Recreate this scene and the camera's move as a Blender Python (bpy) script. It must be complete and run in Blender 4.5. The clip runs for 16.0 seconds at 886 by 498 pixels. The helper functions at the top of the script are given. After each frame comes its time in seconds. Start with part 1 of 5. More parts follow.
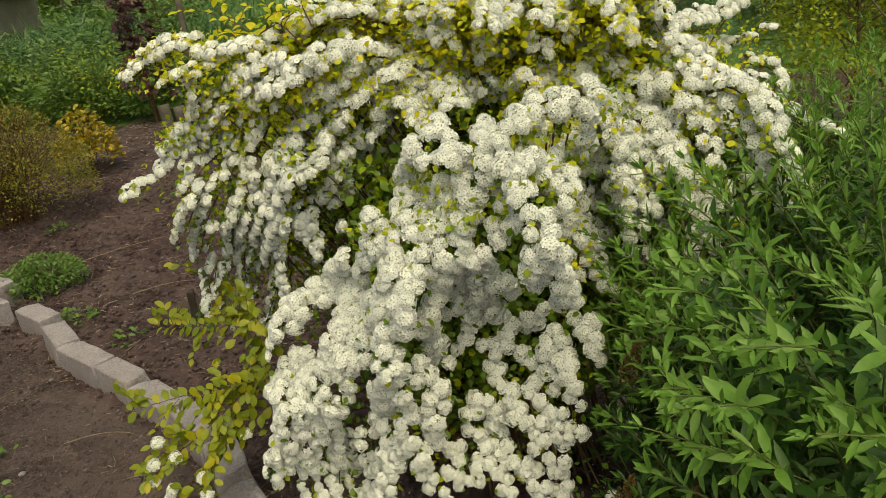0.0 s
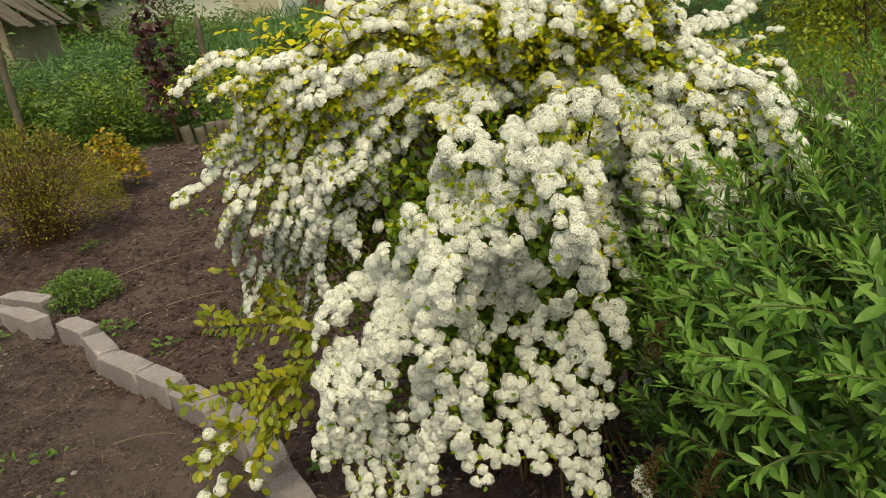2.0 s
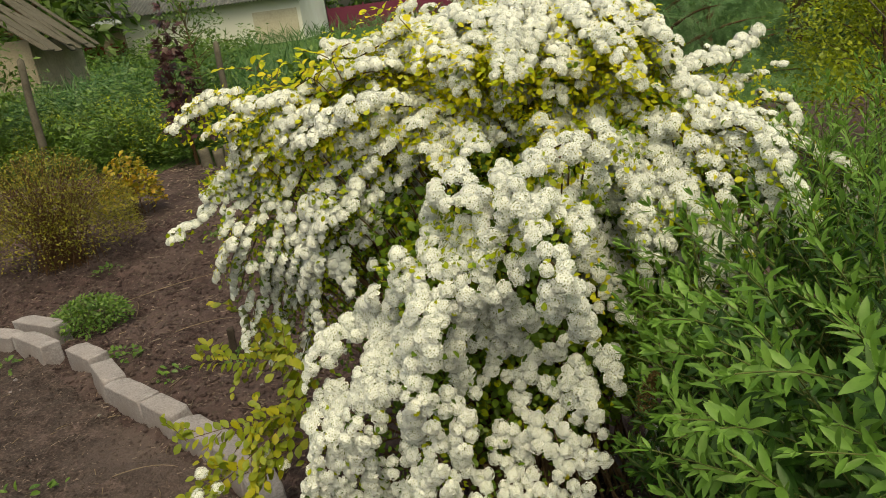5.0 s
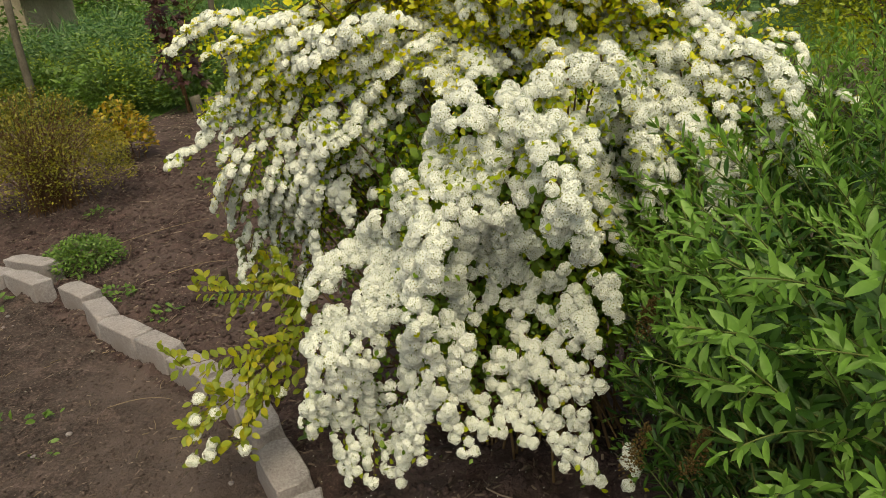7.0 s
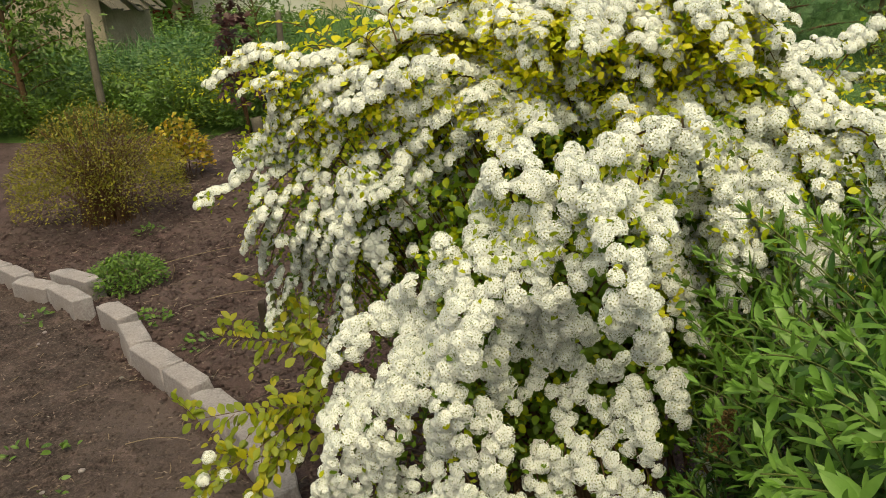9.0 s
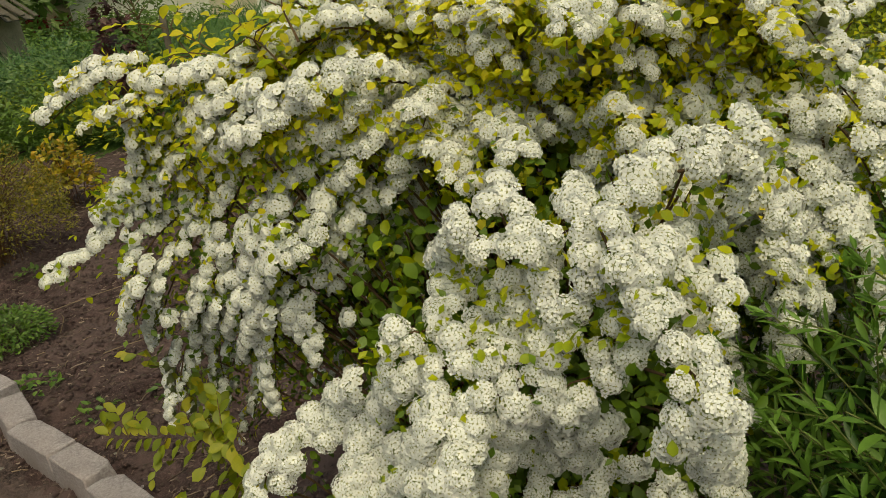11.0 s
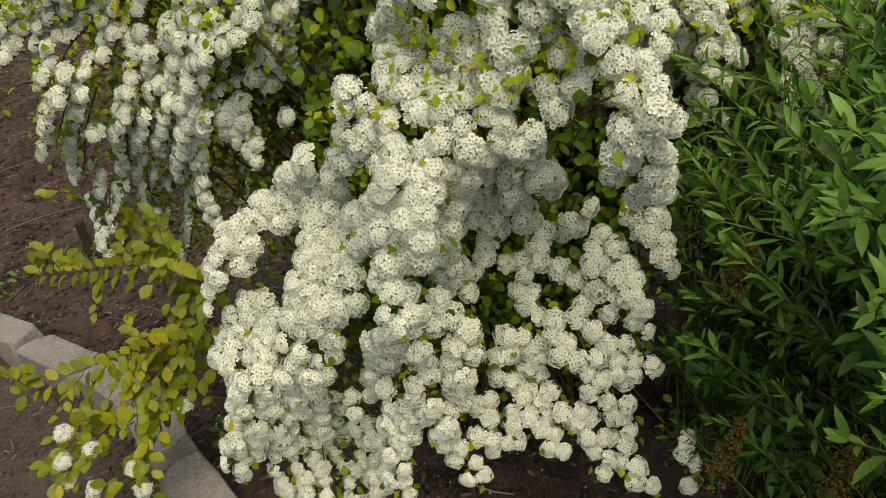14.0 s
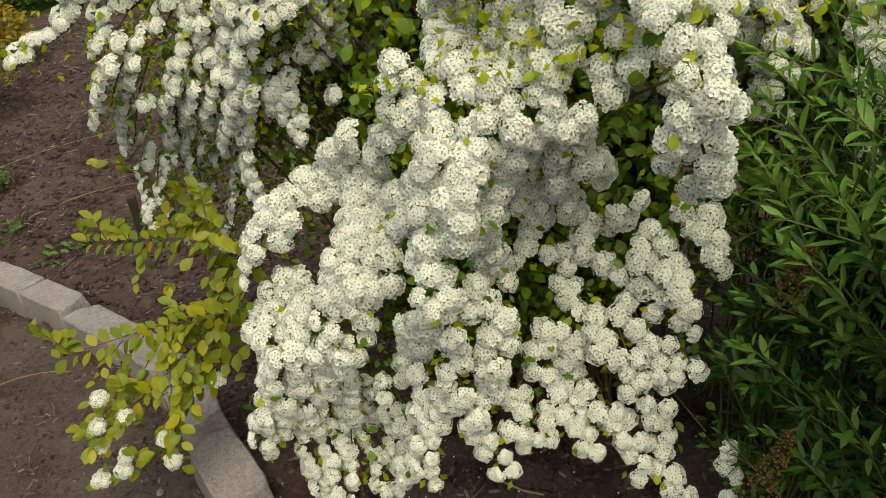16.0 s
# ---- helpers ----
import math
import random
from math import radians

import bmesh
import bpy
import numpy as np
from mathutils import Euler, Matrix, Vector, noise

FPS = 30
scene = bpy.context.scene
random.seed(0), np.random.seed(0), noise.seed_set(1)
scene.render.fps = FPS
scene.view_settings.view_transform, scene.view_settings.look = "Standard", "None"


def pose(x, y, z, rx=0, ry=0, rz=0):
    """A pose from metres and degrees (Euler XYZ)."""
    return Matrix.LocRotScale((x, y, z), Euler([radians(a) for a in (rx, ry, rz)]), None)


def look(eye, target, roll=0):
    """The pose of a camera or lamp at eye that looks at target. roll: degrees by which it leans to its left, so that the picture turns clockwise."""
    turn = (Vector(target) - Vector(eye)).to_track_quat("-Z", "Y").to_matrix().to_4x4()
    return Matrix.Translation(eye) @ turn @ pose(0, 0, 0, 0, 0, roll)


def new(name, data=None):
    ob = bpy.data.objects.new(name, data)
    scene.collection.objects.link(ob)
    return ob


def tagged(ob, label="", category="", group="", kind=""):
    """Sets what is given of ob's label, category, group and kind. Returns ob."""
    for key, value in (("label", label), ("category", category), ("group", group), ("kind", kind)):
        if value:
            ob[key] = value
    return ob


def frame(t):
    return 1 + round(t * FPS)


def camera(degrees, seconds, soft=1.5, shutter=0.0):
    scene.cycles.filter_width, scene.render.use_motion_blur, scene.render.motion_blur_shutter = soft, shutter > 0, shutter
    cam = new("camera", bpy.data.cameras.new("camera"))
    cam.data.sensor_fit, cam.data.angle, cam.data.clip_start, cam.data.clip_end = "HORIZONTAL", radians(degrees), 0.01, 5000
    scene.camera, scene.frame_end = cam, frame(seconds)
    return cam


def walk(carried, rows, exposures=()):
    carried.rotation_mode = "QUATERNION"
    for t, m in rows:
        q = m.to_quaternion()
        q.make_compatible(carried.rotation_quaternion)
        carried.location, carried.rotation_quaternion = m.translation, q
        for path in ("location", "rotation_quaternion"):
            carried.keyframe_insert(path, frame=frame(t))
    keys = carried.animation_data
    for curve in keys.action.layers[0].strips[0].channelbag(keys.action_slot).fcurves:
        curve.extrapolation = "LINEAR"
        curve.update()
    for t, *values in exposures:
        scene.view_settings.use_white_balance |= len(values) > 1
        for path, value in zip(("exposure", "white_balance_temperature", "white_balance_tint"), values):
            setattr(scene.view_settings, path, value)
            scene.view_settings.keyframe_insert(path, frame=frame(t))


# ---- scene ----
cam = camera(65.2, 16.0, soft=0.3)
PATH = [
    (0, (0.084, 0.251, 1.427), (0.008, 2.098, 0.663), -5.3),
    (0.5, (0.112, 0.2, 1.424), (0.024, 2.039, 0.642), -6.1),
    (1, (0.088, 0.166, 1.428), (-0.037, 2.025, 0.701), -5.9),
    (1.5, (0.065, 0.156, 1.42), (-0.079, 2.009, 0.681), -6.7),
    (2, (0.043, 0.132, 1.428), (-0.07, 1.995, 0.71), -7.0),
    (2.5, (0.02, 0.137, 1.446), (-0.146, 2.029, 0.82), -5.2),
    (3, (0.043, 0.163, 1.464), (-0.114, 2.045, 0.806), -6.3),
    (3.2, (0.055, 0.165, 1.47), (-0.071, 2.047, 0.805), -5.5),
    (5.3, (0.11, 0.176, 1.456), (-0.052, 2.055, 0.791), -7.6),
    (5.5, (0.103, 0.171, 1.446), (-0.052, 2.044, 0.763), -7.6),
    (6, (0.091, 0.16, 1.429), (-0.085, 2.006, 0.679), -7.1),
    (6.5, (0.081, 0.161, 1.408), (-0.113, 2.0, 0.646), -7.5),
    (7, (0.079, 0.152, 1.393), (-0.069, 1.991, 0.622), -5.8),
    (7.5, (0.09, 0.157, 1.386), (-0.071, 1.99, 0.602), -3.2),
    (8, (0.138, 0.204, 1.393), (-0.059, 2.038, 0.62), -3.5),
    (8.5, (0.134, 0.241, 1.404), (-0.151, 2.079, 0.669), -4.1),
    (9, (0.081, 0.343, 1.404), (-0.207, 2.2, 0.721), -3.3),
    (9.5, (-0.012, 0.519, 1.407), (-0.059, 2.393, 0.711), -3.9),
    (9.7, (-0.031, 0.574, 1.403), (-0.067, 2.443, 0.693), -5.0),
    (11.8, (0.013, 0.745, 1.365), (-0.045, 2.597, 0.613), -7.2),
    (12, (-0.002, 0.733, 1.353), (-0.033, 2.568, 0.557), -7.3),
    (12.5, (-0.033, 0.69, 1.335), (0.015, 2.481, 0.447), -6.9),
    (13, (-0.055, 0.663, 1.314), (0.04, 2.399, 0.326), -6.4),
    (13.5, (-0.08, 0.641, 1.297), (0.047, 2.353, 0.271), -6.8),
    (14, (-0.08, 0.637, 1.268), (0.074, 2.334, 0.22), -7.0),
    (14.5, (-0.084, 0.631, 1.238), (0.06, 2.317, 0.172), -6.3),
    (15, (-0.087, 0.625, 1.225), (0.064, 2.301, 0.144), -5.4),
    (15.5, (-0.084, 0.637, 1.236), (0.013, 2.342, 0.194), -5.6),
    (16, (-0.075, 0.65, 1.237), (-0.048, 2.359, 0.197), -6.0),
]
walk(cam, [(t, look(eye, target, roll)) for t, eye, target, roll in PATH],
     exposures=[(0, 0.24, 8700, -10), (2.5, 0.33, 8700, -10), (5.5, 0.30, 8700, -10), (7.5, 0.37, 8700, -10), (9, 0.43, 8700, -10), (9.5, 0.18, 8900, -10), (12, -0.05, 8800, -10), (14.5, 0.18, 8300, -10), (16, 0.29, 8200, -10)])

# ---- light ----
SUN_EL, SUN_AZ = radians(63), radians(168)   # height, and turn from ahead towards the right
world = bpy.data.worlds.new("world")
scene.world = world
world.use_nodes = True
wn = world.node_tree.nodes
sky = wn.new("ShaderNodeTexSky")
sky.sky_type, sky.sun_disc = "NISHITA", False
sky.sun_elevation, sky.sun_rotation = SUN_EL, SUN_AZ
sky.air_density, sky.dust_density = 1.0, 6.0
wn["Background"].inputs["Strength"].default_value = 0.14
world.node_tree.links.new(sky.outputs["Color"], wn["Background"].inputs["Color"])
sun_data = bpy.data.lights.new("sun", "SUN")
sun_data.energy, sun_data.angle, sun_data.color = 1.35, radians(66), (1.0, 0.93, 0.76)
sun = new("sun", sun_data)
sun.matrix_world = look((3 * math.sin(SUN_AZ) * math.cos(SUN_EL), 3 * math.cos(SUN_AZ) * math.cos(SUN_EL), 3 * math.sin(SUN_EL)), (0, 0, 0))

# ---- materials ----


def material(name):
    m = bpy.data.materials.new(name)
    m.use_nodes = True
    nt = m.node_tree
    b = nt.nodes["Principled BSDF"]
    return m, nt, b, nt.nodes["Material Output"]


def ramp(nt, fac, stops):
    r = nt.nodes.new("ShaderNodeValToRGB")
    e = r.color_ramp.elements
    while len(e) < len(stops):
        e.new(0.5)
    for el, (p, c) in zip(e, stops):
        el.position, el.color = p, (*c, 1)
    nt.links.new(fac, r.inputs["Fac"])
    return r.outputs["Color"]


def noise_tex(nt, scale, detail=4.0, rough=0.6, space="Object"):
    tc = nt.nodes.new("ShaderNodeTexCoord")
    n = nt.nodes.new("ShaderNodeTexNoise")
    n.inputs["Scale"].default_value, n.inputs["Detail"].default_value, n.inputs["Roughness"].default_value = scale, detail, rough
    nt.links.new(tc.outputs[space], n.inputs["Vector"])
    return n.outputs["Fac"]


def mixed(nt, fac, a, b, mode="MIX"):
    x = nt.nodes.new("ShaderNodeMix")
    x.data_type, x.blend_type = "RGBA", mode
    for sock, v in ((x.inputs[0], fac), (x.inputs[6], a), (x.inputs[7], b)):
        if isinstance(v, (int, float)):
            sock.default_value = v
        elif isinstance(v, tuple):
            sock.default_value = (*v, 1)
        else:
            nt.links.new(v, sock)
    return x.outputs[2]


def bumped(nt, b, height, strength, distance):
    u = nt.nodes.new("ShaderNodeBump")
    u.inputs["Strength"].default_value, u.inputs["Distance"].default_value = strength, distance
    nt.links.new(height, u.inputs["Height"])
    nt.links.new(u.outputs["Normal"], b.inputs["Normal"])


def foliage(name, colours, through_light=0.35, rough=0.45, single=False):
    """A leaf that lets some light through; colours: dark to light, varied leaf by leaf."""
    m, nt, b, out = material(name)
    if single:
        rnd = nt.nodes.new("ShaderNodeObjectInfo").outputs["Random"]
    else:
        rnd = nt.nodes.new("ShaderNodeNewGeometry").outputs["Random Per Island"]
    k = len(colours) - 1
    col = ramp(nt, rnd, [(i / k, c) for i, c in enumerate(colours)])
    mott = noise_tex(nt, 90, 3)
    col = mixed(nt, 0.35, col, mixed(nt, mott, tuple(0.55 * v for v in colours[0]), tuple(min(1, 1.35 * v) for v in colours[-1])))
    nt.links.new(col, b.inputs["Base Color"])
    b.inputs["Roughness"].default_value = rough
    bumped(nt, b, noise_tex(nt, 260, 2), 0.25, 0.001)
    tr = nt.nodes.new("ShaderNodeBsdfTranslucent")
    nt.links.new(col, tr.inputs["Color"])
    mx = nt.nodes.new("ShaderNodeMixShader")
    mx.inputs[0].default_value = through_light
    nt.links.new(b.outputs[0], mx.inputs[1])
    nt.links.new(tr.outputs[0], mx.inputs[2])
    nt.links.new(mx.outputs[0], out.inputs["Surface"])
    return m


PETAL = foliage("petal", [(0.81, 0.825, 0.84), (0.85, 0.865, 0.88), (0.87, 0.885, 0.90)], 0.24, 0.6)
HEART = foliage("flower_heart", [(0.30, 0.31, 0.15), (0.46, 0.44, 0.24)], 0.2, 0.7)
# cup green, darkened to paint the shade between and beneath the heads
CUP_SHADED = foliage("flower_cup_shaded", [(0.20, 0.25, 0.10), (0.30, 0.34, 0.15)], 0.3, 0.7)
GOLD = foliage("gold_leaf", [(0.56, 0.61, 0.04), (0.70, 0.69, 0.05), (0.82, 0.67, 0.05)], 0.6)
LIME = foliage("lime_leaf", [(0.22, 0.33, 0.015), (0.35, 0.44, 0.02), (0.50, 0.52, 0.02)], 0.55)
GREEN = foliage("green_leaf", [(0.06, 0.13, 0.012), (0.11, 0.20, 0.018), (0.17, 0.27, 0.022)], 0.45)
SPRIG = foliage("sprig_leaf", [(0.065, 0.14, 0.010), (0.16, 0.24, 0.014), (0.40, 0.35, 0.02)], 0.40, single=True)
SPRIG_SMALL = foliage("small_sprig_leaf", [(0.065, 0.14, 0.010), (0.16, 0.24, 0.014), (0.40, 0.35, 0.02)], 0.40)
# older leaves: green taken darker to paint in the shade behind the outer ones
WILLOW_SHADED = foliage("narrow_leaf_shaded", [(0.006, 0.028, 0.0035), (0.019, 0.068, 0.008), (0.058, 0.145, 0.019)], 0.22)
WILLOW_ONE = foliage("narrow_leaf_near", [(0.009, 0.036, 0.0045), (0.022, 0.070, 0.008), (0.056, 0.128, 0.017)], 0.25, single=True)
# young leaves: naturally pale, with some of the light on the tops painted in
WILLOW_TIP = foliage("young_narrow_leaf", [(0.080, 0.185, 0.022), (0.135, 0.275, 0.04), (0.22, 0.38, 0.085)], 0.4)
HERB = foliage("herb_leaf", [(0.022, 0.066, 0.012), (0.066, 0.138, 0.019), (0.145, 0.235, 0.035)], 0.25)
BLADE = foliage("blade_leaf", [(0.03, 0.09, 0.03), (0.06, 0.14, 0.05), (0.10, 0.19, 0.05)], 0.3)
OLIVE = foliage("olive_leaf", [(0.085, 0.09, 0.012), (0.16, 0.155, 0.016), (0.28, 0.24, 0.022)], 0.3)
AMBER = foliage("amber_leaf", [(0.12, 0.17, 0.015), (0.30, 0.30, 0.02), (0.50, 0.28, 0.03)], 0.35)
PURPLE = foliage("purple_leaf", [(0.025, 0.008, 0.014), (0.05, 0.014, 0.022), (0.09, 0.03, 0.035)], 0.2)
NEEDLE = foliage("conifer_spray", [(0.045, 0.11, 0.045), (0.08, 0.17, 0.065), (0.13, 0.25, 0.085)], 0.2)
YELLOWGREEN = foliage("yellow_green_leaf", [(0.12, 0.18, 0.012), (0.24, 0.31, 0.018), (0.38, 0.42, 0.025)], 0.35)
TREELEAF = foliage("tree_leaf", [(0.028, 0.07, 0.012), (0.07, 0.135, 0.02), (0.13, 0.21, 0.03)], 0.25)


def rough_mat(name, stops, scale, bump_d, rough=0.9, bump_scale=None, detail=6.0, stain=None):
    m, nt, b, out = material(name)
    col = ramp(nt, noise_tex(nt, scale, detail, 0.65), stops)
    col = mixed(nt, 0.5, col, ramp(nt, noise_tex(nt, scale * 9, 3, 0.6), stops), "MIX")
    if stain:
        col = mixed(nt, ramp(nt, noise_tex(nt, scale * 0.15, 3), [(0.42, (0, 0, 0)), (0.62, (1, 1, 1))]), col, stain)
    nt.links.new(col, b.inputs["Base Color"])
    b.inputs["Roughness"].default_value = rough
    b.inputs["Specular IOR Level"].default_value = 0.25
    bumped(nt, b, noise_tex(nt, bump_scale or scale * 6, 5, 0.7), 0.7, bump_d)
    return m


SOIL_BED = rough_mat("bed_soil", [(0.28, (0.0131, 0.0077, 0.0086)), (0.5, (0.0447, 0.0267, 0.0301)), (0.72, (0.1642, 0.1043, 0.1118))], 14, 0.03, bump_scale=45, stain=(0.0868, 0.0585, 0.0630))
SOIL_PATH = rough_mat("path_soil", [(0.34, (0.0133, 0.0084, 0.0089)), (0.5, (0.0488, 0.0333, 0.0345)), (0.66, (0.1552, 0.1089, 0.1115))], 9, 0.03, bump_scale=60, stain=(0.0975, 0.0711, 0.0734))
GRASSLAND = rough_mat("rough_grass", [(0.3, (0.03, 0.07, 0.015)), (0.5, (0.06, 0.12, 0.025)), (0.7, (0.10, 0.16, 0.035))], 6, 0.03)
BRICK = rough_mat("lime_brick", [(0.3, (0.15, 0.132, 0.15)), (0.5, (0.28, 0.25, 0.285)), (0.7, (0.42, 0.385, 0.43))], 11, 0.014, bump_scale=55, stain=(0.21, 0.172, 0.185))
BARK = rough_mat("bark", [(0.3, (0.06, 0.035, 0.02)), (0.6, (0.13, 0.08, 0.045))], 40, 0.002)
GREENSTEM = rough_mat("green_stem", [(0.3, (0.06, 0.08, 0.022)), (0.6, (0.12, 0.14, 0.045))], 40, 0.001, 0.6)
TWIG = rough_mat("brown_twig", [(0.3, (0.05, 0.026, 0.016)), (0.6, (0.11, 0.06, 0.032))], 30, 0.002)
m_, nt_, b_, o_ = material("bark_chip_mixed")
nt_.links.new(mixed(nt_, 0.3, ramp(nt_, nt_.nodes.new("ShaderNodeNewGeometry").outputs["Random Per Island"], [(0.0, (0.014, 0.009, 0.0095)), (0.4, (0.048, 0.032, 0.033)), (0.78, (0.13, 0.09, 0.087)), (1.0, (0.27, 0.21, 0.19))]),
                    ramp(nt_, noise_tex(nt_, 60), [(0.3, (0.02, 0.013, 0.01)), (0.7, (0.14, 0.10, 0.08))])), b_.inputs["Base Color"])
b_.inputs["Roughness"].default_value = 0.9
CHIP = m_
PEG = rough_mat("dark_damp_wood", [(0.3, (0.018, 0.013, 0.012)), (0.6, (0.05, 0.038, 0.034))], 20, 0.003)
STRAW = rough_mat("dry_straw", [(0.3, (0.13, 0.10, 0.075)), (0.6, (0.25, 0.19, 0.14))], 12, 0.001)
OLDWOOD = rough_mat("old_wood", [(0.3, (0.05, 0.043, 0.036)), (0.6, (0.13, 0.115, 0.10))], 8, 0.006)
# seed brown at half brightness: the shadow over the heads is in the colour
SEED_SHADED = rough_mat("dry_seed_shaded", [(0.3, (0.05, 0.03, 0.012)), (0.6, (0.14, 0.085, 0.03))], 60, 0.002)
WHITEWASH = rough_mat("whitewash", [(0.3, (0.74, 0.75, 0.79)), (0.6, (0.84, 0.85, 0.90))], 1.5, 0.004, stain=(0.66, 0.64, 0.64))
SLATE = rough_mat("corrugated_roof", [(0.3, (0.05, 0.052, 0.06)), (0.6, (0.12, 0.123, 0.138))], 2.0, 0.004)
MAROON = rough_mat("maroon_metal", [(0.3, (0.10, 0.016, 0.045)), (0.6, (0.15, 0.028, 0.065))], 2.0, 0.001, 0.45)
RED = rough_mat("red_metal", [(0.3, (0.11, 0.008, 0.012)), (0.6, (0.17, 0.016, 0.02))], 2.0, 0.001, 0.5)
GREYROOF = rough_mat("grey_roof", [(0.3, (0.22, 0.25, 0.30)), (0.6, (0.32, 0.35, 0.40))], 2.0, 0.001, 0.5)
CLAY = rough_mat("weathered_clay_wall", [(0.3, (0.22, 0.18, 0.14)), (0.6, (0.38, 0.32, 0.26))], 3, 0.006, stain=(0.16, 0.13, 0.10))
STONE = rough_mat("grey_stone", [(0.3, (0.10, 0.10, 0.10)), (0.6, (0.22, 0.21, 0.20))], 7, 0.006)

# ---- builders ----
rng = np.random.default_rng(7)


def unit(v):
    v = np.asarray(v, float)
    return v / np.maximum(np.linalg.norm(v, axis=-1, keepdims=True), 1e-9)


def mesh_of(name, verts, tris, mats, index=None, smooth=True):
    me = bpy.data.meshes.new(name)
    verts, tris = np.asarray(verts, np.float32), np.asarray(tris, np.int32)
    n = len(tris)
    me.vertices.add(len(verts))
    me.vertices.foreach_set("co", verts.ravel())
    me.loops.add(3 * n)
    me.loops.foreach_set("vertex_index", tris.ravel())
    me.polygons.add(n)
    me.polygons.foreach_set("loop_start", np.arange(0, 3 * n, 3, dtype=np.int32))
    if index is not None:
        me.polygons.foreach_set("material_index", np.asarray(index, np.int32))
    if smooth:
        me.polygons.foreach_set("use_smooth", np.ones(n, bool))
    for m in mats:
        me.materials.append(m)
    me.update(calc_edges=True)
    return me


def spread(templates, which, places, frames, sizes):
    """Copies of triangle templates (verts, tris, index), joined: one template, place, 3 x 3 frame and size each."""
    vs, ts, ms, base = [], [], [], 0
    which, places, frames, sizes = np.asarray(which), np.asarray(places, float), np.asarray(frames, float), np.asarray(sizes, float)
    for k, (v, t, i) in enumerate(templates):
        sel = np.nonzero(which == k)[0]
        if not len(sel):
            continue
        w = np.einsum("nij,vj->nvi", frames[sel], v) * sizes[sel, None, None] + places[sel, None, :]
        vs.append(w.reshape(-1, 3))
        ts.append((t[None] + (np.arange(len(sel)) * len(v))[:, None, None]).reshape(-1, 3) + base)
        ms.append(np.tile(i, len(sel)))
        base += len(sel) * len(v)
    return np.concatenate(vs), np.concatenate(ts), np.concatenate(ms)


def frames_of(ahead, up):
    """Frames with y along ahead and z near up."""
    y = unit(ahead)
    x = unit(np.cross(y, up))
    z = np.cross(x, y)
    return np.stack([x, y, z], axis=-1)


def part(name, me, parent, label="", kind=""):
    ob = new(name, me)
    ob.parent = parent
    return tagged(ob, label=label, kind=kind)


def placed(name, me, parent, place, fr, size):
    m = Matrix.Translation(Vector(place)) @ Matrix([list(r) for r in fr]).to_4x4() @ Matrix.Diagonal((size, size, size, 1))
    ob = new(name, me)
    ob.parent, ob.matrix_basis = parent, m
    return ob


def thing(name, label, category, group="", kind="", place=(0, 0, 0)):
    ob = new(name)
    ob.location = place
    return tagged(ob, label, category, group, kind)


def bez(p0, p1, p2, n):
    """Points of an arc that passes through p1."""
    p0, p1, p2 = (np.asarray(p, float) for p in (p0, p1, p2))
    c = 2 * p1 - 0.5 * (p0 + p2)
    t = np.linspace(0, 1, n)[:, None]
    return (1 - t) ** 2 * p0 + 2 * t * (1 - t) * c + t ** 2 * p2


def tube(pts, r0, r1, sides=5):
    """A tapered tube along points: verts and triangles."""
    pts = np.asarray(pts, float)
    d = unit(np.gradient(pts, axis=0))
    a = unit(np.cross(d, np.where(np.abs(d[:, 2:3]) > 0.9, [[1.0, 0, 0]], [[0, 0, 1.0]])))
    b = np.cross(d, a)
    n = len(pts)
    r = np.linspace(r0, r1, n)
    ang = np.arange(sides) * 2 * np.pi / sides
    v = pts[:, None] + r[:, None, None] * (np.cos(ang)[None, :, None] * a[:, None] + np.sin(ang)[None, :, None] * b[:, None])
    v = np.concatenate([v.reshape(-1, 3), pts[-1:] + d[-1:] * r1])
    t = []
    for i in range(n - 1):
        for j in range(sides):
            k, q = (j + 1) % sides, i * sides
            t += [(q + j, q + k, q + sides + k), (q + j, q + sides + k, q + sides + j)]
    for j in range(sides):
        t.append(((n - 1) * sides + j, (n - 1) * sides + (j + 1) % sides, n * sides))
    return v, np.array(t)


def value_noise(x, y, size, seed):
    g = np.random.default_rng(seed).random((256, 256))
    u, v = np.asarray(x) / size, np.asarray(y) / size
    i, j = np.floor(u).astype(int), np.floor(v).astype(int)
    a, b = u - i, v - j
    a, b = a * a * (3 - 2 * a), b * b * (3 - 2 * b)
    i0, i1, j0, j1 = i % 256, (i + 1) % 256, j % 256, (j + 1) % 256
    return (g[i0, j0] * (1 - a) + g[i1, j0] * a) * (1 - b) + (g[i0, j1] * (1 - a) + g[i1, j1] * a) * b - 0.5


